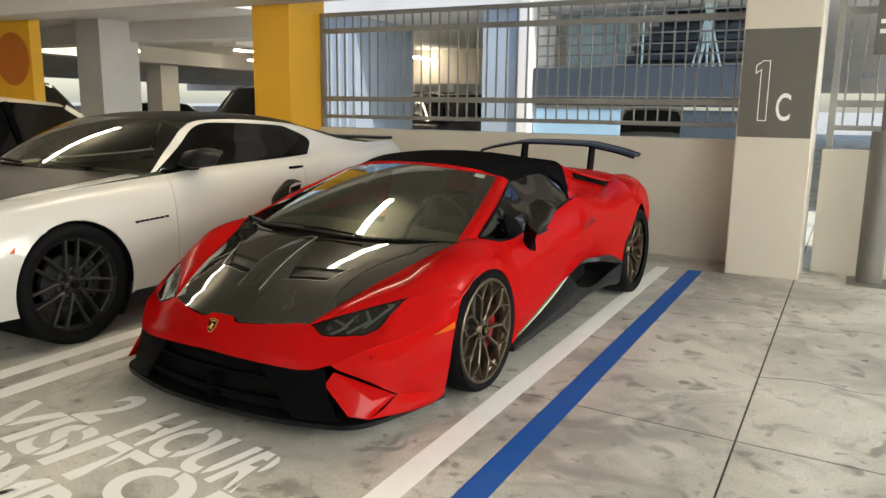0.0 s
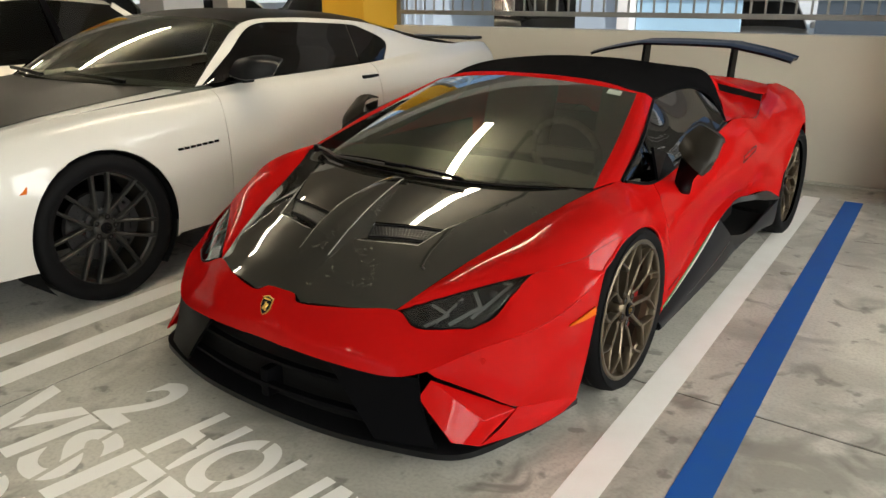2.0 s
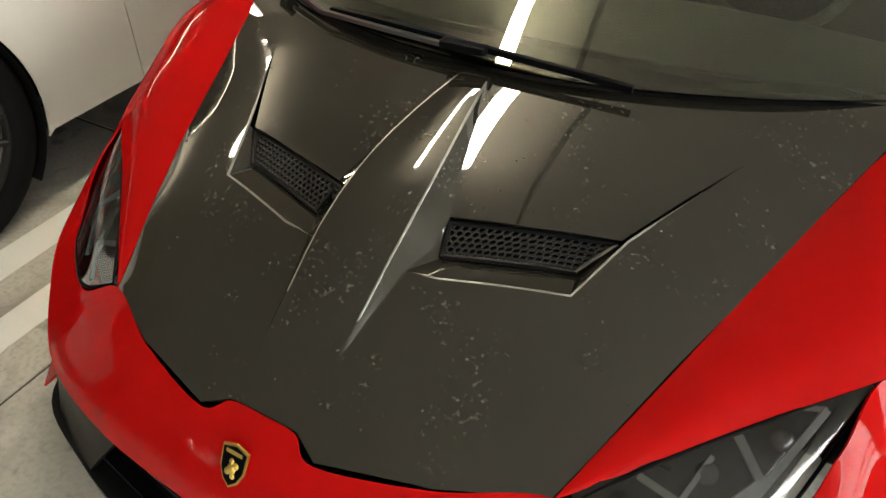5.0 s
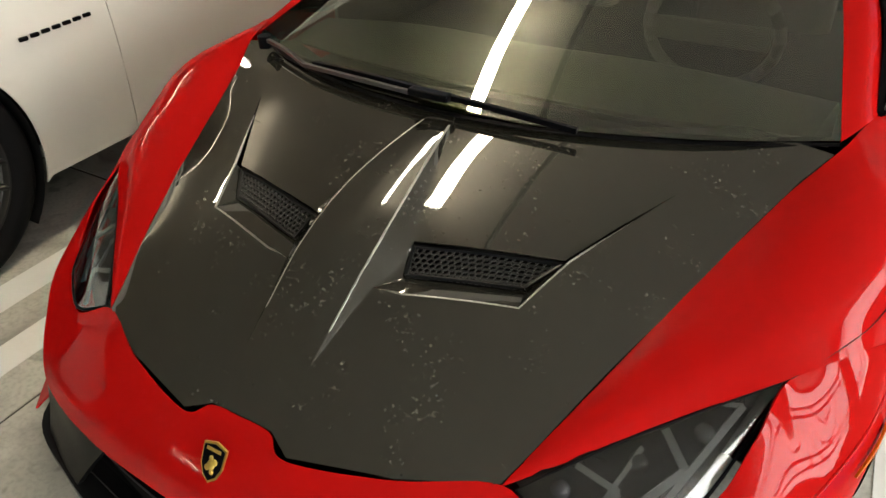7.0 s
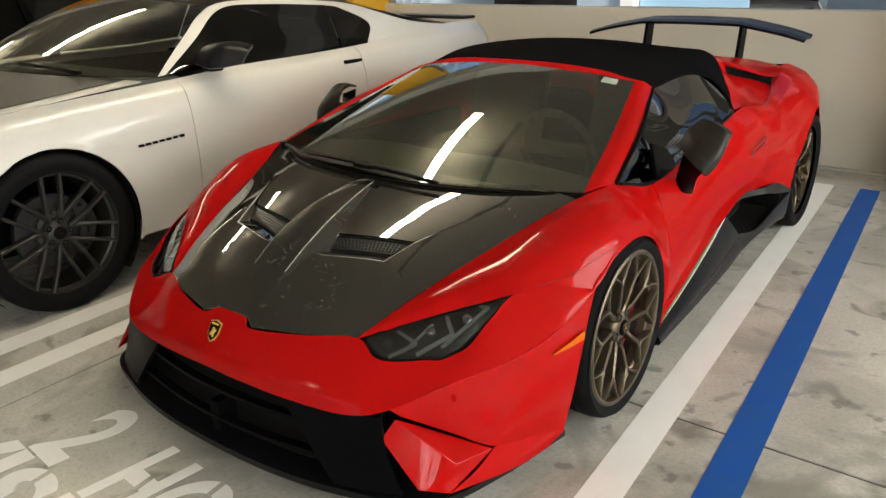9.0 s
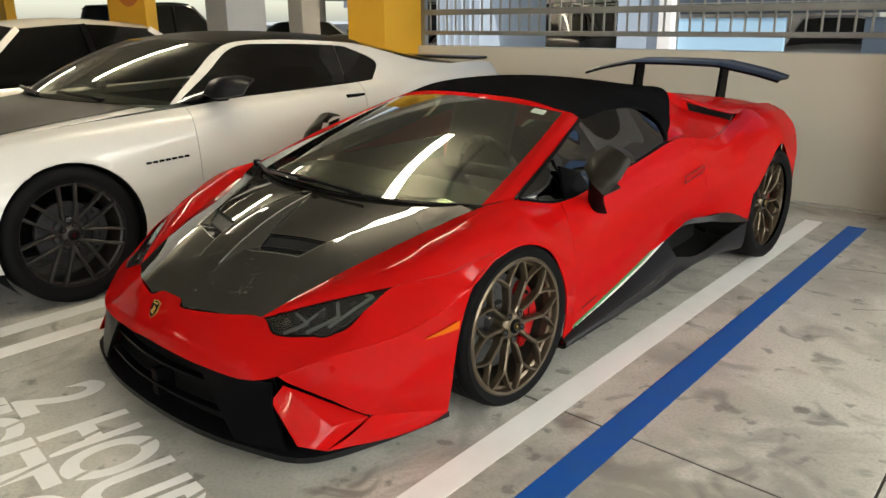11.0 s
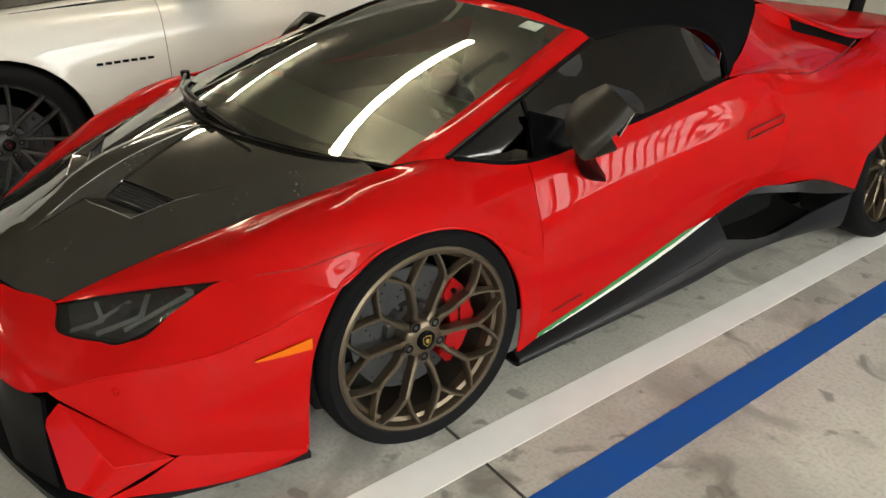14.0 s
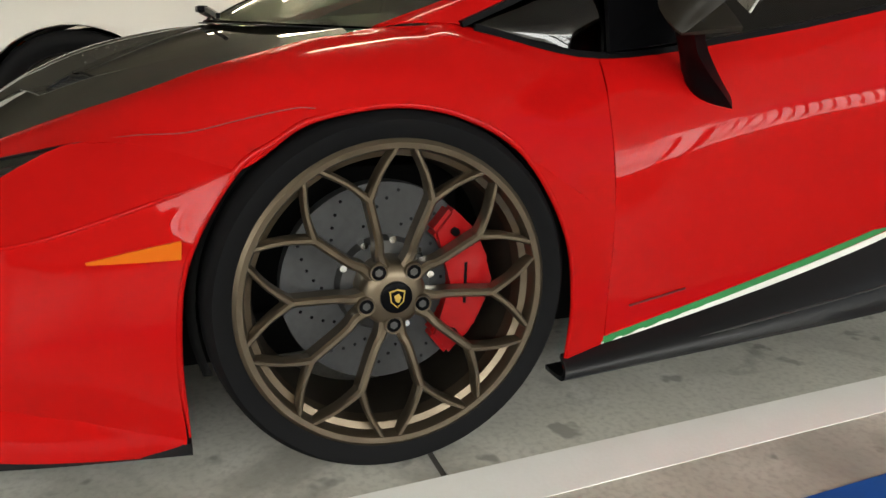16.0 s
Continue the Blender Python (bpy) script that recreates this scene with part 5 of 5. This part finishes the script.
strip("wiper_blade", [(-.42, -.158, .806), (-.25, -.198, .822), (-.02, -.225, .825), (.16, -.228, .818), (.30, -.222, .806)], .010, .012, M_BLACK, car)
part("wiper_joint", box(-.085, .015, -.25, -.222, .818, .834, .005), M_BLACK, car)
part("wiper_pivot", rod((-.645, -.085, .79), (-.645, -.085, .822), .018, 14), M_BLACK, car)
def on_screen(u, v):
    """A point just outside the windscreen: u across from the middle, v upwards, in steps of the sheet."""
    i, j = int(v), int(u)
    p = screen[i][j].lerp(screen[i][j + 1], u - j).lerp(screen[i + 1][j].lerp(screen[i + 1][j + 1], u - j), v - i)
    return p + Vector((0, -.004, .008))
part("permit_sticker", plate([on_screen(18.0, 14.6), on_screen(21.0, 14.6), on_screen(21.0, 15.5), on_screen(18.0, 15.5)], .002), M_PAPER, car, "pale registration sticker")

# wheels
for f in (1, -1):
    turn = pose(0, 0, 0, 0, 0, 0 if f > 0 else 180)
    for cy, R, w, x in ((0, .3305, .245, .966 - .1225), (2.62, .3475, .305, .962 - .1525)):
        wheel("wheel", car, Matrix.Translation((f * x, cy, R)) @ turn, R, w, .279, (M_TYRE, M_BRONZE, M_DISC, M_CALIPER, M_GOLD), dish=.02 if cy == 0 else .05, spin=15 if f > 0 else 67, disc=.19)

# ---- white coupe ----
wht = thing("coupe", "white muscle coupe with matte black bonnet stripe and roof", "car", pose(-2.52, -.655, 0, 0, 0, 1.2) @ Matrix.Scale(1.03, 4))
def arch_cut(bm, cy, cz, R, xmin=.5):
    inside = lambda v: abs(v.co.x) > xmin and (v.co.y - cy) ** 2 + (v.co.z - cz) ** 2 < R * R
    dead = [f for f in bm.faces if all(inside(v) for v in f.verts)]
    bmesh.ops.delete(bm, geom=dead, context="FACES")
    for v in bm.verts:
        if inside(v):
            d = Vector((v.co.y - cy, v.co.z - cz))
            d = d.normalized() * R
            v.co.y, v.co.z = cy + d.x, cz + d.y


# flank: rows from waist to sill, stations from nose to tail
CY = [-.93, -.80, -.45, .1, .74, 1.1, 1.5, 2.1, 2.55, 2.95, 3.4, 3.75, 3.88]
def coupe_row(z, x):
    return [(x[i], CY[i], z[i]) for i in range(len(CY))]
F = [coupe_row([.74, .80, .88, .93, .965, .99, 1.0, 1.02, 1.06, 1.09, 1.10, 1.08, 1.05], [.62, .74, .80, .81, .81, .81, .81, .82, .84, .82, .76, .70, .62]),
     coupe_row([.70, .76, .83, .88, .91, .93, .94, .96, .99, 1.0, 1.0, .98, .95], [.68, .80, .875, .885, .885, .88, .88, .89, .91, .90, .85, .79, .68]),
     coupe_row([.60, .64, .70, .74, .76, .77, .78, .80, .82, .82, .82, .80, .78], [.74, .86, .93, .93, .925, .92, .92, .93, .955, .95, .90, .84, .72]),
     coupe_row([.45, .47, .50, .52, .54, .54, .54, .55, .56, .56, .58, .58, .58], [.76, .88, .955, .955, .94, .935, .935, .94, .965, .96, .91, .85, .74]),
     coupe_row([.25, .25, .25, .25, .25, .25, .25, .25, .25, .26, .30, .34, .36], [.74, .86, .94, .95, .93, .925, .925, .93, .95, .95, .88, .80, .70])]
for f in (False, True):
    for name, a, b, lab in (("front_wing", 0, 4, "white front wing"), ("door", 4, 7, "white door with black handle"), ("rear_quarter", 7, 12, "white rear quarter")):
        bm = bmesh.new()
        sheet(bm, shrink(surf(F, 10, 8, a, b), .002), f)
        if name == "front_wing":
            arch_cut(bm, -.035, .365, .392)
        if name == "rear_quarter":
            arch_cut(bm, 2.85, .36, .39)
        ob = part(name, bm, M_WHITE, wht, lab, 40)
        so = ob.modifiers.new("thickness", "SOLIDIFY")
        so.thickness, so.offset = .005, 0
    for cy in (-.035, 2.85):
        bm = lathe([(.395, -.9 if f else .6), (.392, -.6 if f else .93)], 40, None, -40, 220)
        bmesh.ops.translate(bm, verts=bm.verts[:], vec=(0, cy, .36))
        part("wheel_liner", bm, M_DARK, wht, "", True)
        wheel("wheel", wht, Matrix.Translation(((-.822 if f else .822), cy, .368)) @ pose(0, 0, 0, 0, 0, 180 if f else 0), .368, .245, .292, (M_TYRE, M_DARKWHEEL, M_DARKDISC, M_DARKDISC, M_CHROME), dish=.035, kind="t", spin=38.6, disc=.17)
# bonnet, nose, tail
HB = [[(0, -1.02, .70), (.3, -1.0, .71), (.5, -.95, .72), (.62, -.93, .74)], [(0, -.7, .86), (.3, -.7, .85), (.55, -.72, .82), (.76, -.75, .81)], [(0, -.2, .965), (.3, -.2, .955), (.55, -.2, .93), (.805, -.2, .905)], [(0, .30, 1.02), (.3, .33, 1.015), (.55, .40, 1.0), (.81, .55, .972)]]
hb = surf(HB, 8, 8)
panel("bonnet", [hb], M_WHITE, wht, "white bonnet", both=True)
panel("bonnet_stripe", [[[p + Vector((0, 0, .006)) for p in r[:23]] for r in hb]], M_MATTE, wht, "matte black wrapped bonnet", both=True, thick=.002)
panel("nose", [surf([[(0, -1.02, .70), (.35, -1.0, .71), (.62, -.93, .74)], [(0, -1.06, .5), (.4, -1.03, .5), (.76, -.93, .45)], [(0, -1.02, .22), (.4, -1.0, .22), (.74, -.93, .25)]], 6, 6)], M_WHITE, wht, "white front bumper", both=True)
panel("tail", [surf([[(0, 3.92, 1.05), (.4, 3.91, 1.05), (.62, 3.88, 1.05)], [(0, 3.98, .7), (.4, 3.96, .7), (.74, 3.88, .58)], [(0, 3.9, .36), (.4, 3.9, .36), (.70, 3.88, .36)]], 5, 5)], M_WHITE, wht, "", both=True)
CW = [(0, .22, 1.02), (.35, .27, 1.015), (.62, .42, 1.0), (.79, .66, .985)]
CT = [(0, 1.02, 1.335), (.32, 1.05, 1.33), (.52, 1.10, 1.32), (.62, 1.16, 1.30)]
panel("windscreen", [bent([CW, [tuple((Vector(a) + Vector(b)) / 2 + Vector((0, -.02, .03))) for a, b in zip(CW, CT)], CT], .5, 8, 14)], M_COUPEGLASS, wht, "dark windscreen with lamp reflections", both=True)
CR = [CT, [(0, 1.5, 1.376), (.32, 1.5, 1.37), (.53, 1.5, 1.355), (.65, 1.5, 1.325)], [(0, 2.0, 1.36), (.32, 2.0, 1.355), (.53, 2.0, 1.34), (.66, 2.0, 1.30)], [(0, 2.35, 1.32), (.32, 2.35, 1.315), (.53, 2.33, 1.30), (.67, 2.32, 1.26)]]
rg = surf(CR, 8, 8)
panel("roof", [rg], M_MATTE, wht, "matte black vinyl roof", both=True)
panel("rear_window", [surf([CR[3], [(0, 2.9, 1.2), (.32, 2.9, 1.19), (.53, 2.88, 1.18), (.70, 2.85, 1.16)], [(0, 3.3, 1.10), (.32, 3.3, 1.10), (.55, 3.28, 1.10), (.74, 3.25, 1.10)]], 6, 6)], M_TINTED2, wht, "", both=True)
panel("boot_lid", [surf([[(0, 3.28, 1.10), (.4, 3.28, 1.10), (.78, 3.25, 1.10)], [(0, 3.92, 1.05), (.4, 3.91, 1.05), (.62, 3.88, 1.05)]], 6, 5)], M_WHITE, wht, "", both=True)
for f in (False, True):
    panel("pillar", [surf([[(.79, .66, .985), (.70, .90, 1.15), (.62, 1.16, 1.30), (.65, 1.5, 1.325), (.66, 2.0, 1.30), (.67, 2.32, 1.26), (.735, 2.8, 1.14), (.80, 3.2, 1.09)], [(.80, .70, .99), (.725, .96, 1.14), (.655, 1.20, 1.285), (.675, 1.5, 1.30), (.69, 2.0, 1.275), (.708, 2.14, 1.248), (.770, 2.33, 1.15), (.832, 2.24, 1.032)]], 6, 4)], M_WHITE, wht, "white pillar and roof rail", mirror=f, smooth=60)
    panel("side_window", [surf([[(.80, .70, .99), (.725, .96, 1.14), (.655, 1.20, 1.285), (.675, 1.5, 1.30), (.69, 2.0, 1.275)], [(.805, .75, .993), (.765, 1.0, 1.07), (.74, 1.25, 1.14), (.745, 1.5, 1.15), (.76, 2.0, 1.14)], [(.81, .78, .995), (.812, 1.0, 1.0), (.815, 1.3, 1.007), (.82, 1.6, 1.013), (.825, 1.98, 1.028)]], 5, 5)], M_TINTED2, wht, "dark tinted side window", mirror=f)
    panel("quarter_window", [surf([[(.686, 2.02, 1.272), (.703, 2.14, 1.25), (.760, 2.36, 1.155)], [(.821, 2.0, 1.03), (.823, 2.12, 1.025), (.822, 2.27, 1.03)]], 5, 5)], M_TINTED2, wht, "", mirror=f)
    sg = -1 if f else 1
    panel("wing_mirror", [surf([[(.84, .86, 1.03), (.84, .92, 1.10), (.85, 1.04, 1.12)], [(.95, .88, 1.01), (.96, .94, 1.115), (.95, 1.06, 1.125)], [(1.05, .99, 1.03), (1.055, 1.04, 1.09), (1.03, 1.09, 1.11)]], 6, 6)], M_SATIN, wht, "dark wing mirror", mirror=f, thick=.02, smooth=True)
    part("mirror_foot", box(sg * .80 - .05, sg * .80 + .09, .92, 1.0, .985, 1.035, .01), M_SATIN, wht)
    part("door_handle", box(sg * .893 - .015, sg * .893 + .012, 1.93, 2.10, .925, .95, .01), M_BLACK, wht, "black door handle")
    panel("side_marker", [surf([[(.872, -.80, .635), (.945, -.40, .652)], [(.880, -.805, .605), (.952, -.41, .622)]], 4, 2)], M_AMBER, wht, "amber side marker", mirror=f)
    for k in range(7):
        part("lettering_bar", box(sg * (.950 - .0022 * k) - .004, sg * (.950 - .0022 * k) + .006, .395 + k * .0405, .424 + k * .0405, .688 + .0012 * k, .701 + .0012 * k, .003), M_BLACK, wht, "small dark badge lettering bar")
part("boot_spoiler", box(-.70, .70, 3.56, 3.74, 1.105, 1.13, .01), M_SATIN, wht, "dark boot spoiler")
part("tub", box(-.7, .7, .3, 3.2, .25, .95), M_DARK, wht)
part("floor_pan", box(-.55, .55, -.9, 3.8, .2, .4), M_DARK, wht)
for f in (-1, 1):
    st = part("seat", box(f * .37 - .24, f * .37 + .24, 1.25, 1.75, .5, .62, .05), M_SEAT, wht, "", True)
    bm = box(f * .37 - .22, f * .37 + .22, -.06, .06, 0, .6, .05)
    bmesh.ops.transform(bm, matrix=pose(0, 1.75, .55, -16), verts=bm.verts[:])
    part("backrest", bm, M_SEAT, st, "", True)
part("dashboard", box(-.72, .72, .45, .85, .85, .97, .03), M_SEAT, wht)
strip("wiper", [(.60, .36, 1.025), (.42, .36, 1.03), (.15, .30, 1.05)], .02, .018, M_BLACK, wht)
strip("wiper", [(.05, .22, 1.045), (-.2, .25, 1.055), (-.5, .33, 1.05)], .02, .018, M_BLACK, wht)


# ---- the other parked cars: simpler bodies, seen far off or in part ----
def parked_car(label, paint, m, length=4.7, width=1.82, height=1.46, tail=.62, high=False):
    """A saloon or an estate car from flank, glasshouse, panes, lamps and wheels; nose towards -y, front axle at 0."""
    c = thing("parked_car", label, "car", m)
    h, w, L = height, width / 2, length
    y0, y1 = -.9, L - .9
    zb = h * .60 if not high else h * .56
    rows = [[(w * .70, y0, .62), (w * .86, y0 + .4, zb - .1), (w * .90, .9, zb), (w * .90, 2.2, zb + .02), (w * .86, y1 - .3, zb + .02), (w * .72, y1, zb - .06)],
            [(w * .80, y0, .52), (w * .97, y0 + .4, .66), (w, .9, .72), (w, 2.2, .74), (w * .96, y1 - .3, .74), (w * .82, y1, .66)],
            [(w * .80, y0, .24), (w * .96, y0 + .4, .22), (w * .97, .9, .22), (w * .97, 2.2, .22), (w * .95, y1 - .3, .24), (w * .8, y1, .3)]]
    for f in (False, True):
        bm = bmesh.new()
        sheet(bm, surf(rows, 8, 6), f)
        for cy in (0, L - 1.95):
            arch_cut(bm, cy, .33, .37, .4)
        o = part("flank", bm, paint, c, "", 40)
        so = o.modifiers.new("thickness", "SOLIDIFY")
        so.thickness = .006
    bonnet = [[(0, y0 - .08, .66), (w * .4, y0 - .05, .66), (w * .70, y0, .62)], [(0, y0 + .4, zb - .02), (w * .45, y0 + .4, zb - .03), (w * .86, y0 + .4, zb - .1)], [(0, .45, zb + .06), (w * .45, .5, zb + .05), (w * .90, .7, zb)]]
    panel("bonnet", [surf(bonnet, 6, 6)], paint, c, "", both=True)
    panel("nose", [surf([bonnet[0], [(0, y0 - .1, .45), (w * .45, y0 - .07, .45), (w * .80, y0, .5)], [(0, y0 - .04, .22), (w * .45, y0 - .02, .22), (w * .80, y0, .24)]], 6, 4)], paint, c, "", both=True)
    ws0, ws1 = bonnet[2], [(0, 1.25, h - .05), (w * .4, 1.27, h - .06), (w * .66, 1.34, h - .09)]
    panel("windscreen", [surf([ws0, ws1], 6, 6)], M_TINTED2, c, "dark windscreen", both=True)
    yr = y1 - (.25 if high else tail + .55)
    roof_end = [(0, yr, h - .06), (w * .4, yr, h - .07), (w * .66, yr - .05, h - .11)]
    panel("roof", [surf([ws1, [(0, 1.9, h), (w * .4, 1.9, h - .01), (w * .70, 1.9, h - .06)], roof_end], 6, 6)], paint, c, "", both=True)
    deck0 = [(0, y1 - (.08 if high else tail), zb + .06), (w * .45, y1 - (.08 if high else tail), zb + .06), (w * .84, y1 - (.1 if high else tail), zb + .02)]
    panel("rear_window", [surf([roof_end, deck0], 6, 5)], M_TINTED2, c, "", both=True)
    panel("boot", [surf([deck0, [(0, y1, zb - .02), (w * .4, y1, zb - .02), (w * .72, y1, zb - .06)], [(0, y1 + .05, .5), (w * .45, y1 + .04, .5), (w * .82, y1, .5)], [(0, y1, .28), (w * .45, y1, .28), (w * .8, y1, .3)]], 6, 4)], paint, c, "", both=True)
    for f in (False, True):
        top = [(w * .66, 1.34, h - .09), (w * .70, 1.9, h - .06), (w * .66, yr - .05, h - .11)]
        panel("side_window", [surf([top, [(w * .90, .80, zb + .01), (w * .90, 1.9, zb + .02), (w * .86, y1 - (.2 if high else tail - .1), zb + .02)]], 8, 5)], M_TINTED2, c, "", mirror=f)
        for a, b in (((w * .70, 1.9, h - .06), (w * .905, 1.95, zb + .02)), ((w * .66, yr - .05, h - .11), (w * .87, y1 - tail, zb + .02)), ((w * .66, 1.34, h - .09), (w * .905, .75, zb))):
            strip("window_pillar", [a, tuple((Vector(a) + Vector(b)) / 2 + Vector((.012, 0, .008))), b], .05, .03, M_BLACK if a[1] == 1.9 else paint, c, 4, f, (1, 0, 0))
        sg = -1 if f else 1
        part("headlamp", box(sg * w * .62 - .14, sg * w * .62 + .14, y0 - .06, y0 + .1, .60, .70, .02), M_DRL, c)
        part("wing_mirror", box(sg * w * 1.0 - .03, sg * w * 1.0 + .13, .80, .92, zb + .02, zb + .15, .03), paint, c, "", True)
        for cy in (0, L - 1.95):
            wh = part("wheel", lathe([(.19, .10), (.20, .11), (.30, .11), (.325, .09), (.325, -.09), (.30, -.11)], 32), M_TYRE, c, "", 40, Matrix.Translation((sg * (w - .13), cy, .325)) @ pose(0, 0, 0, 0, 0, 0 if sg > 0 else 180))
            bm = lathe([(.001, .085), (.05, .09), (.06, .07)], 20)
            for k in range(7):
                ribbon(bm, [polar(.04, 51.4 * k), polar(.195, 51.4 * k)], [.05, .04], [.085, .095], .03, 2)
            part("rim", bm, M_DARKMETAL if high else M_CHROME, wh, "", 40)
    part("tub", box(-w * .75, w * .75, y0 + .3, y1 - .3, .25, zb - .06), M_DARK, c)
    if high:
        for sg in (-1, 1):
            strip("roof_rail", [(sg * w * .62, 1.4, h - .04), (sg * w * .64, 2.0, h - .005), (sg * w * .62, yr - .1, h - .06)], .03, .03, M_BLACK, c)
    return c


M_BEIGE = mat("pale_beige_car_paint", (0.66, 0.62, 0.54), 0.3, coat=0.6)
M_SUV = mat("black_car_paint", (0.012, 0.012, 0.014), 0.3, coat=0.8)
M_SILVER = mat("silver_car_paint", (0.45, 0.46, 0.48), 0.3, 0.5, coat=0.6)
parked_car("pale beige saloon parked beside the white coupe", M_BEIGE, pose(-5.75, -1.0, 0, 0, 0, 2.5) @ Matrix.Scale(1.05, 4))
parked_car("black estate car with roof rails beyond the railing", M_SUV, LOT @ pose(-6.9, 16.6, 0, 0, 0, 180), 4.9, 1.95, 1.80, high=True)
parked_car("silver saloon parked under the stair tower", M_SILVER, LOT @ pose(-1.4, 13.5, 0, 0, 0, 12))
for k, (u, v, mm, hi, lab) in enumerate(((-12.2, 11.5, M_SUV, True, "black estate car in the far bays"), (-15.6, 10.2, M_SUV, True, "black estate car in the far bays"), (-9.6, 11.6, M_SUV, False, "black saloon in the far bays"), (-17.6, 16.5, M_SILVER, False, "silver saloon in the far bays"), (-12.6, 21.5, M_SUV, True, "black estate car in the far bays"), (-9.9, 21.0, M_BEIGE, False, "pale saloon in the far bays"), (-15.2, 22, M_SUV, False, "black saloon in the far bays"))):
    parked_car(lab, mm, LOT @ pose(u, v, 0, 0, 0, 180 * (k % 2)), height=1.9 if hi else 1.45, high=hi)
